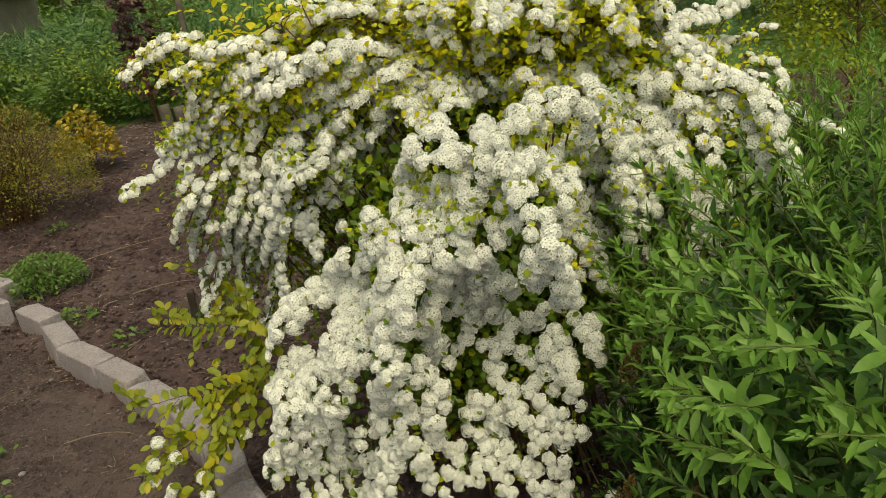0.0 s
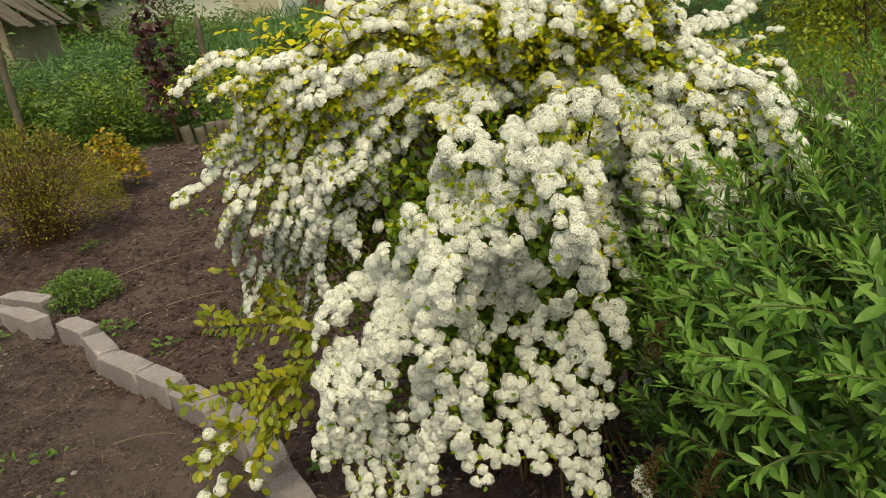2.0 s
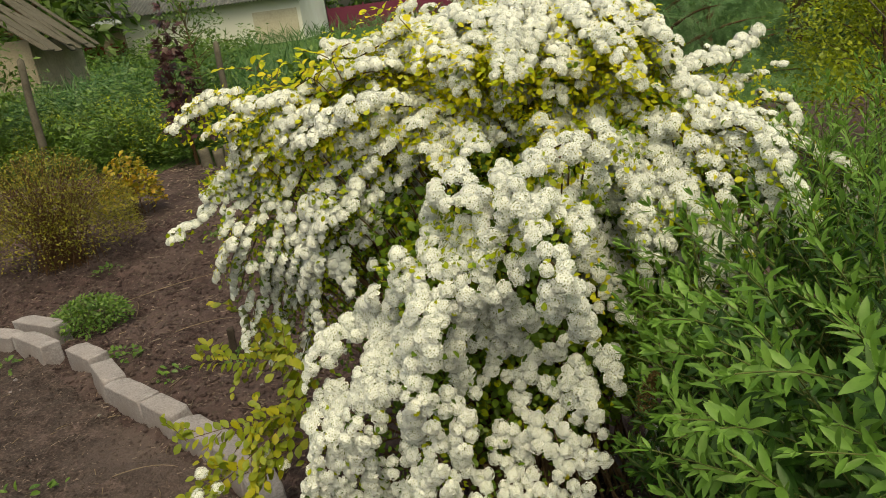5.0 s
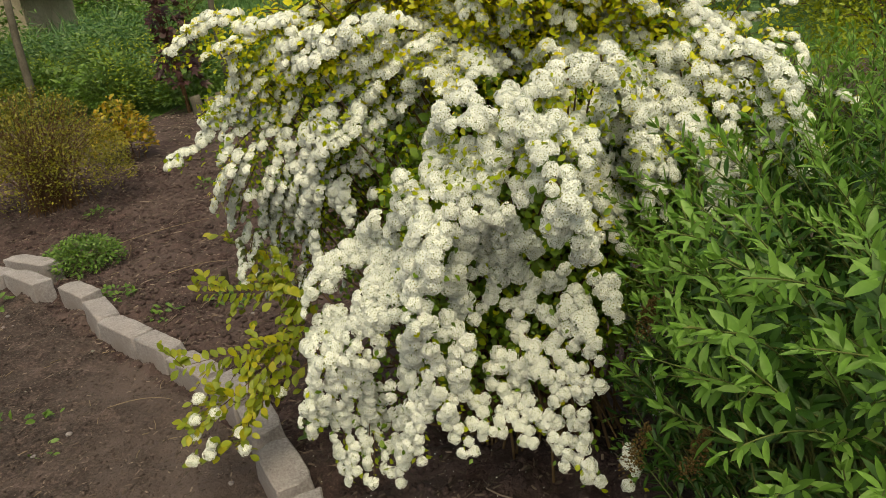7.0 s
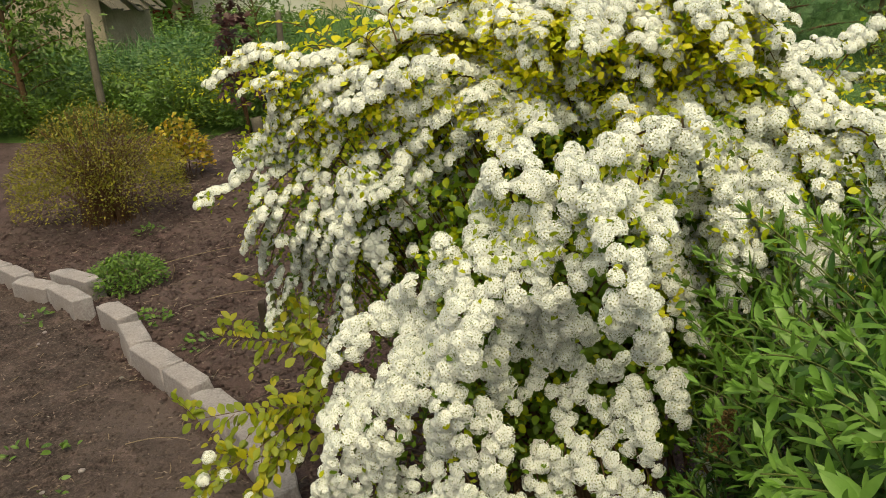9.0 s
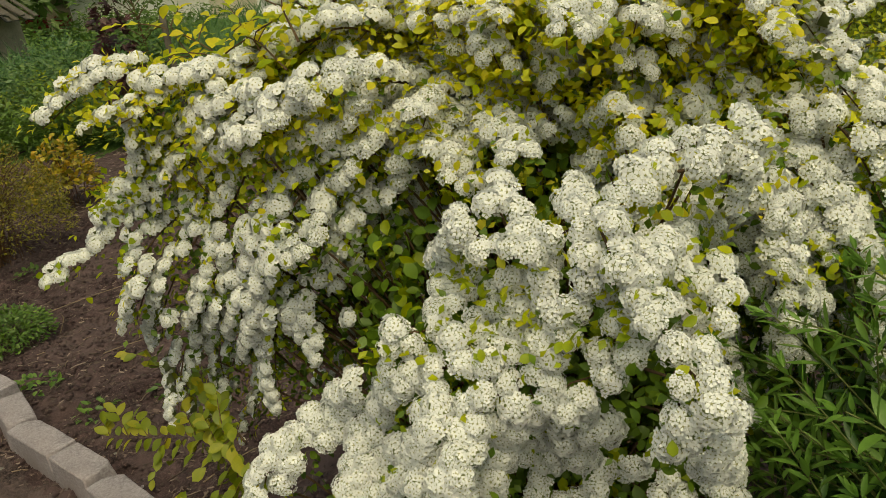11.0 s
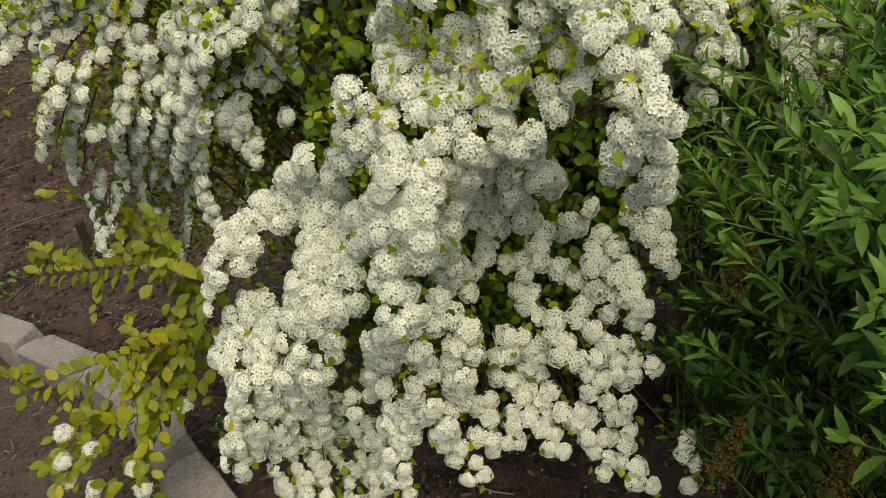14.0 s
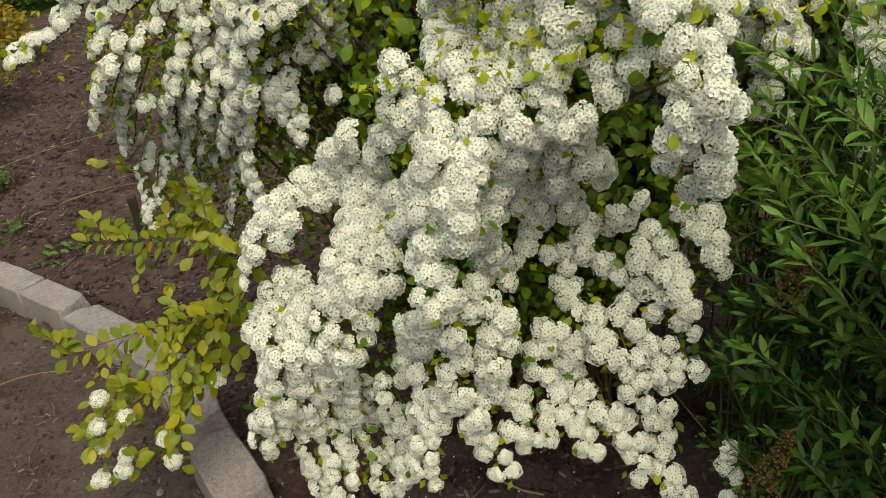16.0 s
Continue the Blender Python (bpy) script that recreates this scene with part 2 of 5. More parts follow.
def leaf_shape(length, width, widest=0.55, fold=0.25, droop=0.15, steps=4, tip=0.0):
    """A leaf along y from the origin, face up: folded on its midrib and bent."""
    s = np.linspace(0, 1, steps + 1)
    rise, fall = np.sin(np.minimum(s / widest, 1) * np.pi / 2), np.cos(np.clip((s - widest) / (1 - widest), 0, 1) * np.pi / 2)
    half = width / 2 * np.where(s < widest, rise ** 0.8, np.maximum(fall, 0) ** (0.7 + tip))
    z = -droop * length * s ** 2
    verts, tris, mid = [], [], []
    for k in range(steps + 1):
        mid.append(len(verts))
        verts.append((0, s[k] * length, z[k]))
        if 0 < k < steps:
            verts += [(-half[k], s[k] * length, z[k] + fold * half[k]), (half[k], s[k] * length, z[k] + fold * half[k])]
    for k in range(steps):
        a, b = mid[k], mid[k + 1]
        if k == 0:
            tris += [(a, b, b + 1), (a, b + 2, b)]
        elif k == steps - 1:
            tris += [(a, b, a + 1), (a, a + 2, b)]
        else:
            tris += [(a, b, b + 1), (a, b + 1, a + 1), (a, b + 2, b), (a, a + 2, b + 2)]
    return np.array(verts), np.array(tris), np.zeros(len(tris), int)


def shades(template, k):
    return template[0], template[1], np.full(len(template[1]), k)


# ---- ground ----


def lie(x, y):
    """The lie of the land: it falls a little towards the back of the bed and climbs behind the garden."""
    y = np.asarray(y, float)
    near = np.interp(y, [0.5, 1.5, 1.8, 2.5, 3.0, 3.5, 4.05, 4.5], [0.11, 0.055, 0.03, -0.075, -0.10, -0.115, -0.16, -0.18])
    return near + 1.1 * np.clip((y - 9) / 21, 0, 1) ** 1.2


EDGE = np.array([(-9.0, 6.2), (-5.0, 4.6), (-3.3, 3.93), (-2.38, 3.37), (-1.74, 2.83), (-1.0, 2.22), (-0.64, 1.85), (-0.44, 1.50), (-0.30, 1.2), (-0.1, 0.2), (0.1, -4.0)])


def in_bed(x, y):
    """Whether a place lies behind the row of bricks."""
    return np.asarray(x) > np.interp(y, EDGE[::-1, 1], EDGE[::-1, 0])


def height(x, y):
    bed = in_bed(x, y)
    rough = np.where(bed, 1.35, 0.7) * np.clip((30 - np.asarray(y)) / 10, 0, 1)
    z = lie(x, y)
    z = z + rough * (0.030 * value_noise(x, y, 0.35, 1) + 0.034 * value_noise(x, y, 0.10, 2) + 0.040 * value_noise(x, y, 0.055, 3))
    return z


def spaced(lo, hi, step, far, grow=1.35):
    c = list(np.arange(lo, hi, step))
    s, a = step, lo
    while a > -far:
        s *= grow
        a -= s
        c.insert(0, a)
    s, a = step, c[-1]
    while a < far:
        s *= grow
        a += s
        c.append(a)
    return np.array(c)


gx, gy = spaced(-4.6, 1.4, 0.026, 600), spaced(1.1, 6.4, 0.026, 600)
X, Y = np.meshgrid(gx, gy)
gv = np.stack([X, Y, height(X, Y)], -1).reshape(-1, 3)
q = (np.arange(len(gy) - 1)[:, None] * len(gx) + np.arange(len(gx) - 1)[None]).ravel()
gt = np.concatenate([np.stack([q, q + 1, q + len(gx) + 1], 1), np.stack([q, q + len(gx) + 1, q + len(gx)], 1)])
mid = gv[gt].mean(1)
wob = 0.08 * value_noise(mid[:, 0], mid[:, 1], 0.2, 5)
gm = np.where(mid[:, 1] + 6 * wob > 9.3, 2, np.where(in_bed(mid[:, 0] + wob, mid[:, 1]), 0, 1))
tagged(new("ground", mesh_of("ground", gv, gt, [SOIL_BED, SOIL_PATH, GRASSLAND], gm)), "dark crumbly garden soil with a trodden earth path and rough grass behind", "ground", kind="structure")

# ---- white-flowered spirea ----
AXIS = np.array([0.12, 2.0, 0.75])     # the heart of the bush
CROWN = np.array([0.18, 1.98, 0.02])   # where its stems leave the ground


def flower_cluster(seed, florets=90, petal_points=4, radius=0.0193):
    """A domed head of small five-petalled flowers, with a green cup below and under the florets, darkened as shade.
    Material 0 petals, 1 hearts, 2 cup.
    """
    r = np.random.default_rng(seed)
    vs, ts, ms = [], [], []
    size = radius * 2.0 / math.sqrt(florets)

    def add(v, t, m):
        b = sum(len(a) for a in vs)
        vs.append(np.array(v)), ts.append(np.array(t) + b), ms.append(np.full(len(t), m))

    for k in range(florets):
        th = math.acos(1 - (k + 0.5) / florets * 0.95) + r.normal(0, 0.05)
        ph = k * 2.39996 + r.normal(0, 0.14)
        n = np.array([math.sin(th) * math.cos(ph), math.sin(th) * math.sin(ph), math.cos(th)])
        lump = 1 + 0.07 * math.sin(3 * ph + seed) * math.sin(th)
        p = n * radius * np.array([lump, lump, 0.66]) * r.uniform(0.9, 1.08)
        n = unit(n + r.normal(0, 0.26, 3))
        f = frames_of(np.cross(n, [0.3, 0.9, 0.2]), n)
        s, turn = size * r.uniform(0.82, 1.15), r.uniform(0, 6.28)

        def at(rad, a, lift):
            return p + f @ np.array([rad * math.cos(a), rad * math.sin(a), lift]) * s

        if petal_points:
            for j in range(5):
                a = turn + j * 1.2566
                add([at(0.15, a, 0), at(0.80, a - 0.58, 0.10), at(1.06, a, 0.16), at(0.80, a + 0.58, 0.10)], [(0, 1, 2), (0, 2, 3)], 0)
        else:
            disc = [at(1.04, turn + j * 1.2566, 0.10) for j in range(5)]
            add(disc, [(0, 1, 2), (0, 2, 3), (0, 3, 4)], 0)
        if petal_points:
            ring = [at(0.25, turn + 1.57 * j, 0.16) for j in range(4)]
            add(ring, [(0, 1, 2), (0, 2, 3)], 1)
        else:
            add([at(0.34, turn + 2.094 * j, 0.2) for j in range(3)], [(0, 1, 2)], 1)
    ring = [(radius * 0.8 * math.cos(a), radius * 0.8 * math.sin(a), radius * 0.08) for a in np.arange(6) * math.pi / 3]
    add(ring + [(0, 0, -radius * 0.7)], [(j, (j + 1) % 6, 6) for j in range(6)], 2)
    add(ring + [(0, 0, radius * 0.50)], [((j + 1) % 6, j, 6) for j in range(6)], 2)
    return np.concatenate(vs), np.concatenate(ts), np.concatenate(ms)


CLUSTERS = [flower_cluster(s, f) for s, f in ((1, 54), (2, 62), (3, 50), (4, 58), (5, 47), (6, 64))]
MIDDLE = [flower_cluster(s, f) for s, f in ((1, 46), (2, 52), (3, 42), (4, 48), (5, 40), (6, 54))]
FAR = [flower_cluster(s, f, 0) for s, f in ((1, 44), (2, 48), (3, 40), (4, 46), (5, 38), (6, 50))]
HIDDEN = [flower_cluster(s, 18, 0) for s in (1, 2, 3, 4, 5, 6)]
heads = []        # place, way it faces, size
leaves = {"gold": [], "lime": [], "green": []}   # place, way it points, way it faces, length
sprig_leaves = []
stems = []        # points, radii


taken = {}


def head(p, n, size):
    """Adds a flower head unless another already sits there."""
    gap = 0.0212
    cell = tuple(int(c // 0.027) for c in p)
    near = [q for dx in (-1, 0, 1) for dy in (-1, 0, 1) for dz in (-1, 0, 1) for q in taken.get((cell[0] + dx, cell[1] + dy, cell[2] + dz), ())]
    if any((p[0] - q[0]) ** 2 + (p[1] - q[1]) ** 2 + (p[2] - q[2]) ** 2 < gap ** 2 for q in near):
        return
    taken.setdefault(cell, []).append(p)
    heads.append((p, n, size))


def leaf(kind, p, along, face, length):
    (sprig_leaves if kind == "sprig" else leaves[kind]).append((p, along, face, length))


def cap(p):
    """Keeps a place under the outline of the crown, which falls off on the far side."""
    x, y, z = p
    top = float(np.interp(x, [-0.6, -0.1, 0.1, 0.45, 0.5, 0.56, 0.86, 0.95, 1.05], [1.22, 1.38, 1.44, 1.44, 1.32, 1.15, 1.13, 1.03, 0.8]))
    return np.array([x, y, min(z, top - 0.2 * max(0.0, y - 2.1))])


def patch(p):
    """Where the foliage is greener (plus) or more golden (minus)."""
    return 0.3 * math.sin(19 * p[0] + 3) * math.cos(17 * p[2] + 9 * p[1])


def jitter(s):
    return rng.normal(0, s, 3)


def arc(places, step):
    """Points at even steps on a smooth curve through the places."""
    P = np.asarray(places, float)
    P = np.concatenate([2 * P[:1] - P[1:2], P, 2 * P[-1:] - P[-2:-1]])
    t = np.linspace(0, 1, 12, endpoint=False)[:, None]
    out = []
    for a, b, c, d in zip(P[:-3], P[1:-2], P[2:-1], P[3:]):
        out.append(0.5 * (2 * b + (c - a) * t + (2 * a - 5 * b + 4 * c - d) * t ** 2 + (3 * b - a - 3 * c + d) * t ** 3))
    q = np.concatenate(out + [P[-2:-1]])
    s = np.concatenate([[0], np.cumsum(np.linalg.norm(np.diff(q, axis=0), axis=1))])
    at = np.linspace(0, s[-1], max(4, int(s[-1] / step)))
    return np.stack([np.interp(at, s, q[:, k]) for k in range(3)], 1)


def spray(kind, *places, thick=1.0):
    """One arching branch through some places: white (thick with flowers), gold (golden leaves and fewer flowers) or leafy."""
    pts = arc(places, 0.012)
    n, p0 = len(pts), places[0]
    along = unit(np.gradient(pts, axis=0))
    inward = unit(AXIS - pts)
    line = pts + inward * 0.02
    stems.append((line, 0.0022, 0.001))
    root = CROWN + np.array([rng.normal(0, 0.10), rng.normal(0, 0.08), 0])
    top = np.array(p0) + unit(AXIS - p0) * 0.05 - np.array([0, 0, 0.02])
    knee = root * 0.45 + top * 0.55
    knee[1] = max(knee[1], 1.82)
    knee[2] = max(top[2] * 0.62, 0.2)
    if kind == "leafy" and p0[2] < 0.8:
        knee[2] = top[2] * 0.5
    stems.append((bez(root, knee, top, 9), 0.005, 0.0018))
    turn = 1
    if kind in ("white", "gold"):      # heads sit by turns on either side of the branch, smaller towards its tip
        near = places[0][1] < 1.66
        beads = arc(places, ((0.0142 if near else 0.0124) if kind == "white" else 0.017) / thick)
        for i, p in enumerate(beads):
            d = unit(beads[min(i + 1, len(beads) - 1)] - beads[max(i - 1, 0)])
            out = unit(unit(p - AXIS) + np.array([0, -0.25, 0.6]))
            out = unit(out - 0.85 * d * (out @ d) + np.array([0, -0.15, 0]))
            side = unit(np.cross(d, out))
            turn = -turn
            small = (1.0 - 0.25 * max(0.0, (i / len(beads) - 0.6) / 0.4)) * (0.86 + 0.14 * min(1.0, max(0.0, (p[2] - 0.45) / 0.25)))
            o = side * turn * (rng.uniform(0.005, 0.013) if near else rng.uniform(0.006, 0.018)) + out * rng.normal(0.0, 0.004) + jitter(0.0025)
            head(p + o, unit(out + side * turn * rng.uniform(0.2, 0.6) + jitter(0.13) + np.array([0, 0, 0.12])), small * rng.uniform(0.82, 1.06))
    for i in range(n):
        p, d, w = pts[i], along[i], inward[i]
        out = unit(-w + np.array([0, -0.25, 0.55]))
        side = unit(np.cross(d, out))
        high = min(1.0, max(0.0, (p[2] - 1.06) / 0.2))
        if kind in ("white", "gold"):
            for _ in range((7 if kind == "gold" else 4) if high > 0.7 else (3 if kind == "gold" else 1)):
                tint = rng.random() + patch(p)
                name = "gold" if (kind == "gold" and tint < 0.5 + 0.5 * high) or tint < 0.6 * high else ("lime" if tint < 0.8 else "green")
                a = unit(side * rng.choice((-1, 1)) + out * rng.uniform(-0.3, 0.9) + d * 0.5 + jitter(0.3))
                back = 0.004 if kind == "gold" and tint < 0.6 else rng.uniform(-0.03, -0.010)
                leaf(name, p + out * back + a * 0.010 + jitter(0.008), a, unit(out + jitter(0.35)), rng.uniform(0.011, 0.018))
        else:
            low = p0[2] < 0.8
            if i % 2 == 0 or low:
                sgn = 1 if (i if low else i // 2) % 2 else -1
                a = unit(side * sgn * 0.9 + d * 0.7 + jitter(0.15) + np.array([0, 0, 0.1]))
                up = unit(np.array([0, -0.35, 1.0]) + jitter(0.25))
                if low:
                    leaf("sprig", p + a * 0.004, a, up, rng.uniform(0.024, 0.040))
                else:
                    leaf("gold" if rng.random() < 0.75 else "lime", p + a * 0.004, a, up, rng.uniform(0.02, 0.03))
            if i % (4 if low else 6) == 3:   # a leafy side twig
                sgn = 1 if rng.random() < 0.5 else -1
                q = unit(side * sgn + d * 0.8 + np.array([0, 0, 0.25]) + jitter(0.2))
                ln = rng.uniform(0.05, 0.11)
                tw = np.array([p + q * ln * s + np.array([0, 0, -0.25 * ln * s * s]) for s in np.linspace(0, 1, 5)])
                stems.append((tw, 0.0012, 0.0007))
                for s in np.linspace(0.2, 1, 6):
                    at = p + q * ln * s + np.array([0, 0, -0.25 * ln * s * s])
                    a = unit(np.cross(q, [0, 0, 1]) * rng.choice((-1, 1)) + q * 0.8 + jitter(0.2))
                    leaf("sprig" if low else ("gold" if rng.random() < 0.7 else "lime"), at, a, unit(np.array([0, -0.3, 1]) + jitter(0.3)), rng.uniform(0.022, 0.036) if low else rng.uniform(0.016, 0.025))
        # the leafy inside behind the flowers
        if kind != "leafy" or p0[2] > 0.8:
            for _ in range((2 if p[1] < 1.7 else 3) if high < 0.3 else 3):
                depth = rng.uniform(0.02, 0.16 - 0.09 * high)
                o = p + w * depth + side * rng.normal(0, 0.03) + jitter(0.012)
                a = unit(jitter(1.0) + np.array([0, -0.3, 0.1]))
                tint = rng.random()
                leaf(("gold" if tint < 0.6 else "lime") if tint < 0.95 * high else ("green" if tint < 0.6 or p[1] < 1.7 else "lime"), o, a, unit(np.array([0, -0.6, 0.7]) + jitter(0.5)), rng.uniform(0.012, 0.020))
            if kind == "white" and p[1] > 1.8 and rng.random() < 0.12:
                head(p + w * rng.uniform(0.03, 0.08) + side * rng.normal(0, 0.03), unit(out + jitter(0.3)), rng.uniform(0.65, 0.95))


# the front mound, from its ridge down
spray("white", (-0.01, 1.40, 0.95), (-0.02, 1.39, 0.92), (-0.04, 1.35, 0.88), (-0.05, 1.35, 0.84), (-0.07, 1.37, 0.78), (-0.08, 1.33, 0.74))
spray("white", (-0.06, 1.43, 0.94), (-0.06, 1.38, 0.91), (-0.08, 1.40, 0.86), (-0.07, 1.36, 0.83), (-0.09, 1.38, 0.77), (-0.09, 1.33, 0.77))
spray("white", (-0.17, 1.54, 0.89), (-0.22, 1.59, 0.82), (-0.27, 1.58, 0.80), (-0.31, 1.55, 0.78), (-0.34, 1.54, 0.74), (-0.35, 1.54, 0.68))
spray("white", (-0.15, 1.55, 0.82), (-0.21, 1.57, 0.80), (-0.25, 1.57, 0.79), (-0.29, 1.55, 0.77), (-0.31, 1.54, 0.74), (-0.33, 1.55, 0.71))
spray("white", (-0.12, 1.50, 0.90), (-0.15, 1.55, 0.83), (-0.18, 1.52, 0.78), (-0.20, 1.48, 0.75), (-0.21, 1.46, 0.72), (-0.23, 1.45, 0.68), (-0.24, 1.43, 0.63))
spray("white", (-0.24, 1.43, 0.63), (-0.27, 1.47, 0.51), (-0.29, 1.50, 0.39), (-0.29, 1.46, 0.32), (-0.29, 1.43, 0.29))
spray("white", (-0.09, 1.46, 0.84), (-0.14, 1.52, 0.78), (-0.17, 1.48, 0.75), (-0.18, 1.44, 0.71), (-0.19, 1.44, 0.65), (-0.21, 1.44, 0.60))
spray("white", (-0.10, 1.45, 0.80), (-0.14, 1.48, 0.76), (-0.14, 1.44, 0.73), (-0.16, 1.43, 0.69))
spray("white", (-0.29, 1.54, 0.68), (-0.34, 1.53, 0.63), (-0.35, 1.50, 0.61), (-0.34, 1.46, 0.59))
spray("white", (-0.27, 1.51, 0.66), (-0.29, 1.47, 0.63), (-0.31, 1.44, 0.59), (-0.36, 1.47, 0.52), (-0.37, 1.45, 0.48), (-0.38, 1.46, 0.40))
spray("white", (-0.27, 1.43, 0.62), (-0.30, 1.46, 0.52), (-0.32, 1.49, 0.39), (-0.32, 1.47, 0.33))
spray("white", (-0.10, 1.36, 0.71), (-0.12, 1.43, 0.61), (-0.14, 1.46, 0.54), (-0.18, 1.45, 0.51))
spray("white", (-0.07, 1.35, 0.73), (-0.07, 1.38, 0.64), (-0.07, 1.38, 0.58), (-0.10, 1.39, 0.51), (-0.12, 1.38, 0.45), (-0.12, 1.37, 0.38))
spray("white", (-0.04, 1.39, 0.71), (-0.00, 1.39, 0.66), (-0.01, 1.38, 0.60), (-0.02, 1.39, 0.53), (-0.04, 1.38, 0.49), (-0.02, 1.36, 0.44), (-0.00, 1.35, 0.41))
spray("white", (-0.21, 1.50, 0.50), (-0.23, 1.54, 0.37), (-0.21, 1.49, 0.33), (-0.21, 1.45, 0.28))
spray("white", (-0.17, 1.48, 0.44), (-0.17, 1.48, 0.36), (-0.17, 1.44, 0.30))
spray("white", (-0.08, 1.38, 0.59), (-0.06, 1.37, 0.55), (-0.05, 1.37, 0.50))
spray("white", (0.06, 1.45, 1.05), (0.05, 1.44, 1.00), (0.04, 1.41, 0.97), (0.04, 1.40, 0.93), (0.05, 1.49, 0.83), (0.04, 1.51, 0.76))
spray("white", (0.10, 1.40, 1.05), (0.08, 1.40, 1.00), (0.07, 1.40, 0.97), (0.08, 1.39, 0.94))
spray("white", (0.14, 1.41, 1.05), (0.16, 1.40, 1.02), (0.13, 1.38, 0.97), (0.10, 1.38, 0.96), (0.08, 1.38, 0.94))
spray("white", (0.10, 1.38, 0.94), (0.10, 1.45, 0.86), (0.11, 1.50, 0.79), (0.14, 1.54, 0.73))
spray("white", (0.10, 1.38, 0.95), (0.13, 1.43, 0.87), (0.17, 1.49, 0.81))
spray("white", (0.01, 1.44, 0.84), (-0.01, 1.43, 0.79), (-0.00, 1.47, 0.71), (0.01, 1.46, 0.67))
spray("white", (0.07, 1.52, 0.79), (0.08, 1.54, 0.71), (0.05, 1.51, 0.67))
spray("white", (0.12, 1.53, 0.76), (0.15, 1.54, 0.72), (0.15, 1.53, 0.68), (0.10, 1.52, 0.66))
spray("white", (0.15, 1.53, 0.67), (0.11, 1.53, 0.67), (0.12, 1.51, 0.63), (0.13, 1.46, 0.60))
spray("white", (0.24, 1.52, 0.70), (0.25, 1.48, 0.68), (0.26, 1.43, 0.66), (0.28, 1.41, 0.64), (0.27, 1.41, 0.59))
spray("white", (0.22, 1.50, 0.68), (0.23, 1.47, 0.65), (0.24, 1.44, 0.61))
spray("white", (0.17, 1.51, 0.66), (0.20, 1.48, 0.63), (0.21, 1.44, 0.60), (0.23, 1.41, 0.57), (0.26, 1.39, 0.53))
spray("white", (0.13, 1.48, 0.61), (0.15, 1.44, 0.59), (0.16, 1.41, 0.55), (0.18, 1.40, 0.52), (0.19, 1.38, 0.50))
spray("white", (0.18, 1.45, 0.60), (0.19, 1.41, 0.56), (0.20, 1.38, 0.51))
spray("white", (0.09, 1.46, 0.59), (0.06, 1.44, 0.56), (0.07, 1.43, 0.50), (0.08, 1.40, 0.46), (0.05, 1.38, 0.44))
spray("white", (0.12, 1.45, 0.57), (0.11, 1.45, 0.51), (0.12, 1.41, 0.47), (0.11, 1.38, 0.44), (0.13, 1.36, 0.42))
spray("white", (0.03, 1.41, 0.51), (0.01, 1.39, 0.48), (0.03, 1.37, 0.44))
spray("white", (0.01, 1.40, 0.95), (0.02, 1.41, 0.90), (0.02, 1.46, 0.83))
spray("white", (0.10, 1.52, 0.65), (0.12, 1.49, 0.61), (0.12, 1.44, 0.58))
spray("white", (0.24, 1.38, 0.42), (0.23, 1.37, 0.39), (0.25, 1.34, 0.35), (0.26, 1.32, 0.32))
spray("white", (0.33, 1.36, 0.39), (0.34, 1.33, 0.33))
spray("white", (0.29, 1.51, 0.72), (0.31, 1.48, 0.73), (0.32, 1.45, 0.70), (0.32, 1.43, 0.66))
spray("white", (-0.01, 1.58, 1.03), (-0.03, 1.53, 1.01), (-0.06, 1.49, 0.99), (-0.10, 1.48, 0.99), (-0.12, 1.48, 0.97))
spray("white", (-0.00, 1.49, 1.00), (-0.02, 1.43, 0.98), (-0.06, 1.45, 0.95), (-0.10, 1.47, 0.94), (-0.12, 1.50, 0.88))
spray("white", (0.01, 1.44, 0.99), (0.01, 1.41, 0.96), (-0.02, 1.39, 0.94))
spray("white", (0.04, 1.48, 1.04), (0.03, 1.45, 1.00), (0.01, 1.43, 0.99))
spray("white", (0.06, 1.42, 1.00), (0.05, 1.40, 0.96), (0.06, 1.40, 0.92))
spray("white", (0.21, 1.51, 0.76), (0.20, 1.54, 0.70))
# the lower skirts of the mound
spray("white", (-0.31, 1.51, 0.62), (-0.32, 1.45, 0.59), (-0.36, 1.47, 0.51))
spray("white", (-0.23, 1.42, 0.61), (-0.24, 1.49, 0.47), (-0.26, 1.49, 0.36), (-0.25, 1.43, 0.31))
spray("white", (-0.12, 1.43, 0.57), (-0.11, 1.40, 0.52), (-0.14, 1.42, 0.43), (-0.16, 1.40, 0.36))
spray("white", (0.13, 1.45, 0.51), (0.13, 1.41, 0.48), (0.15, 1.38, 0.46))
spray("white", (0.22, 1.40, 0.54), (0.25, 1.39, 0.52))
spray("white", (-0.14, 1.45, 0.46), (-0.16, 1.45, 0.36), (-0.19, 1.43, 0.28))
spray("white", (-0.33, 1.51, 0.36), (-0.32, 1.48, 0.29), (-0.31, 1.45, 0.27))
spray("white", (-0.26, 1.53, 0.35), (-0.25, 1.46, 0.30), (-0.25, 1.43, 0.27))
spray("white", (-0.33, 1.45, 0.53), (-0.35, 1.47, 0.44), (-0.37, 1.46, 0.39))
spray("white", (0.25, 1.42, 0.60), (0.27, 1.40, 0.57), (0.27, 1.38, 0.54))
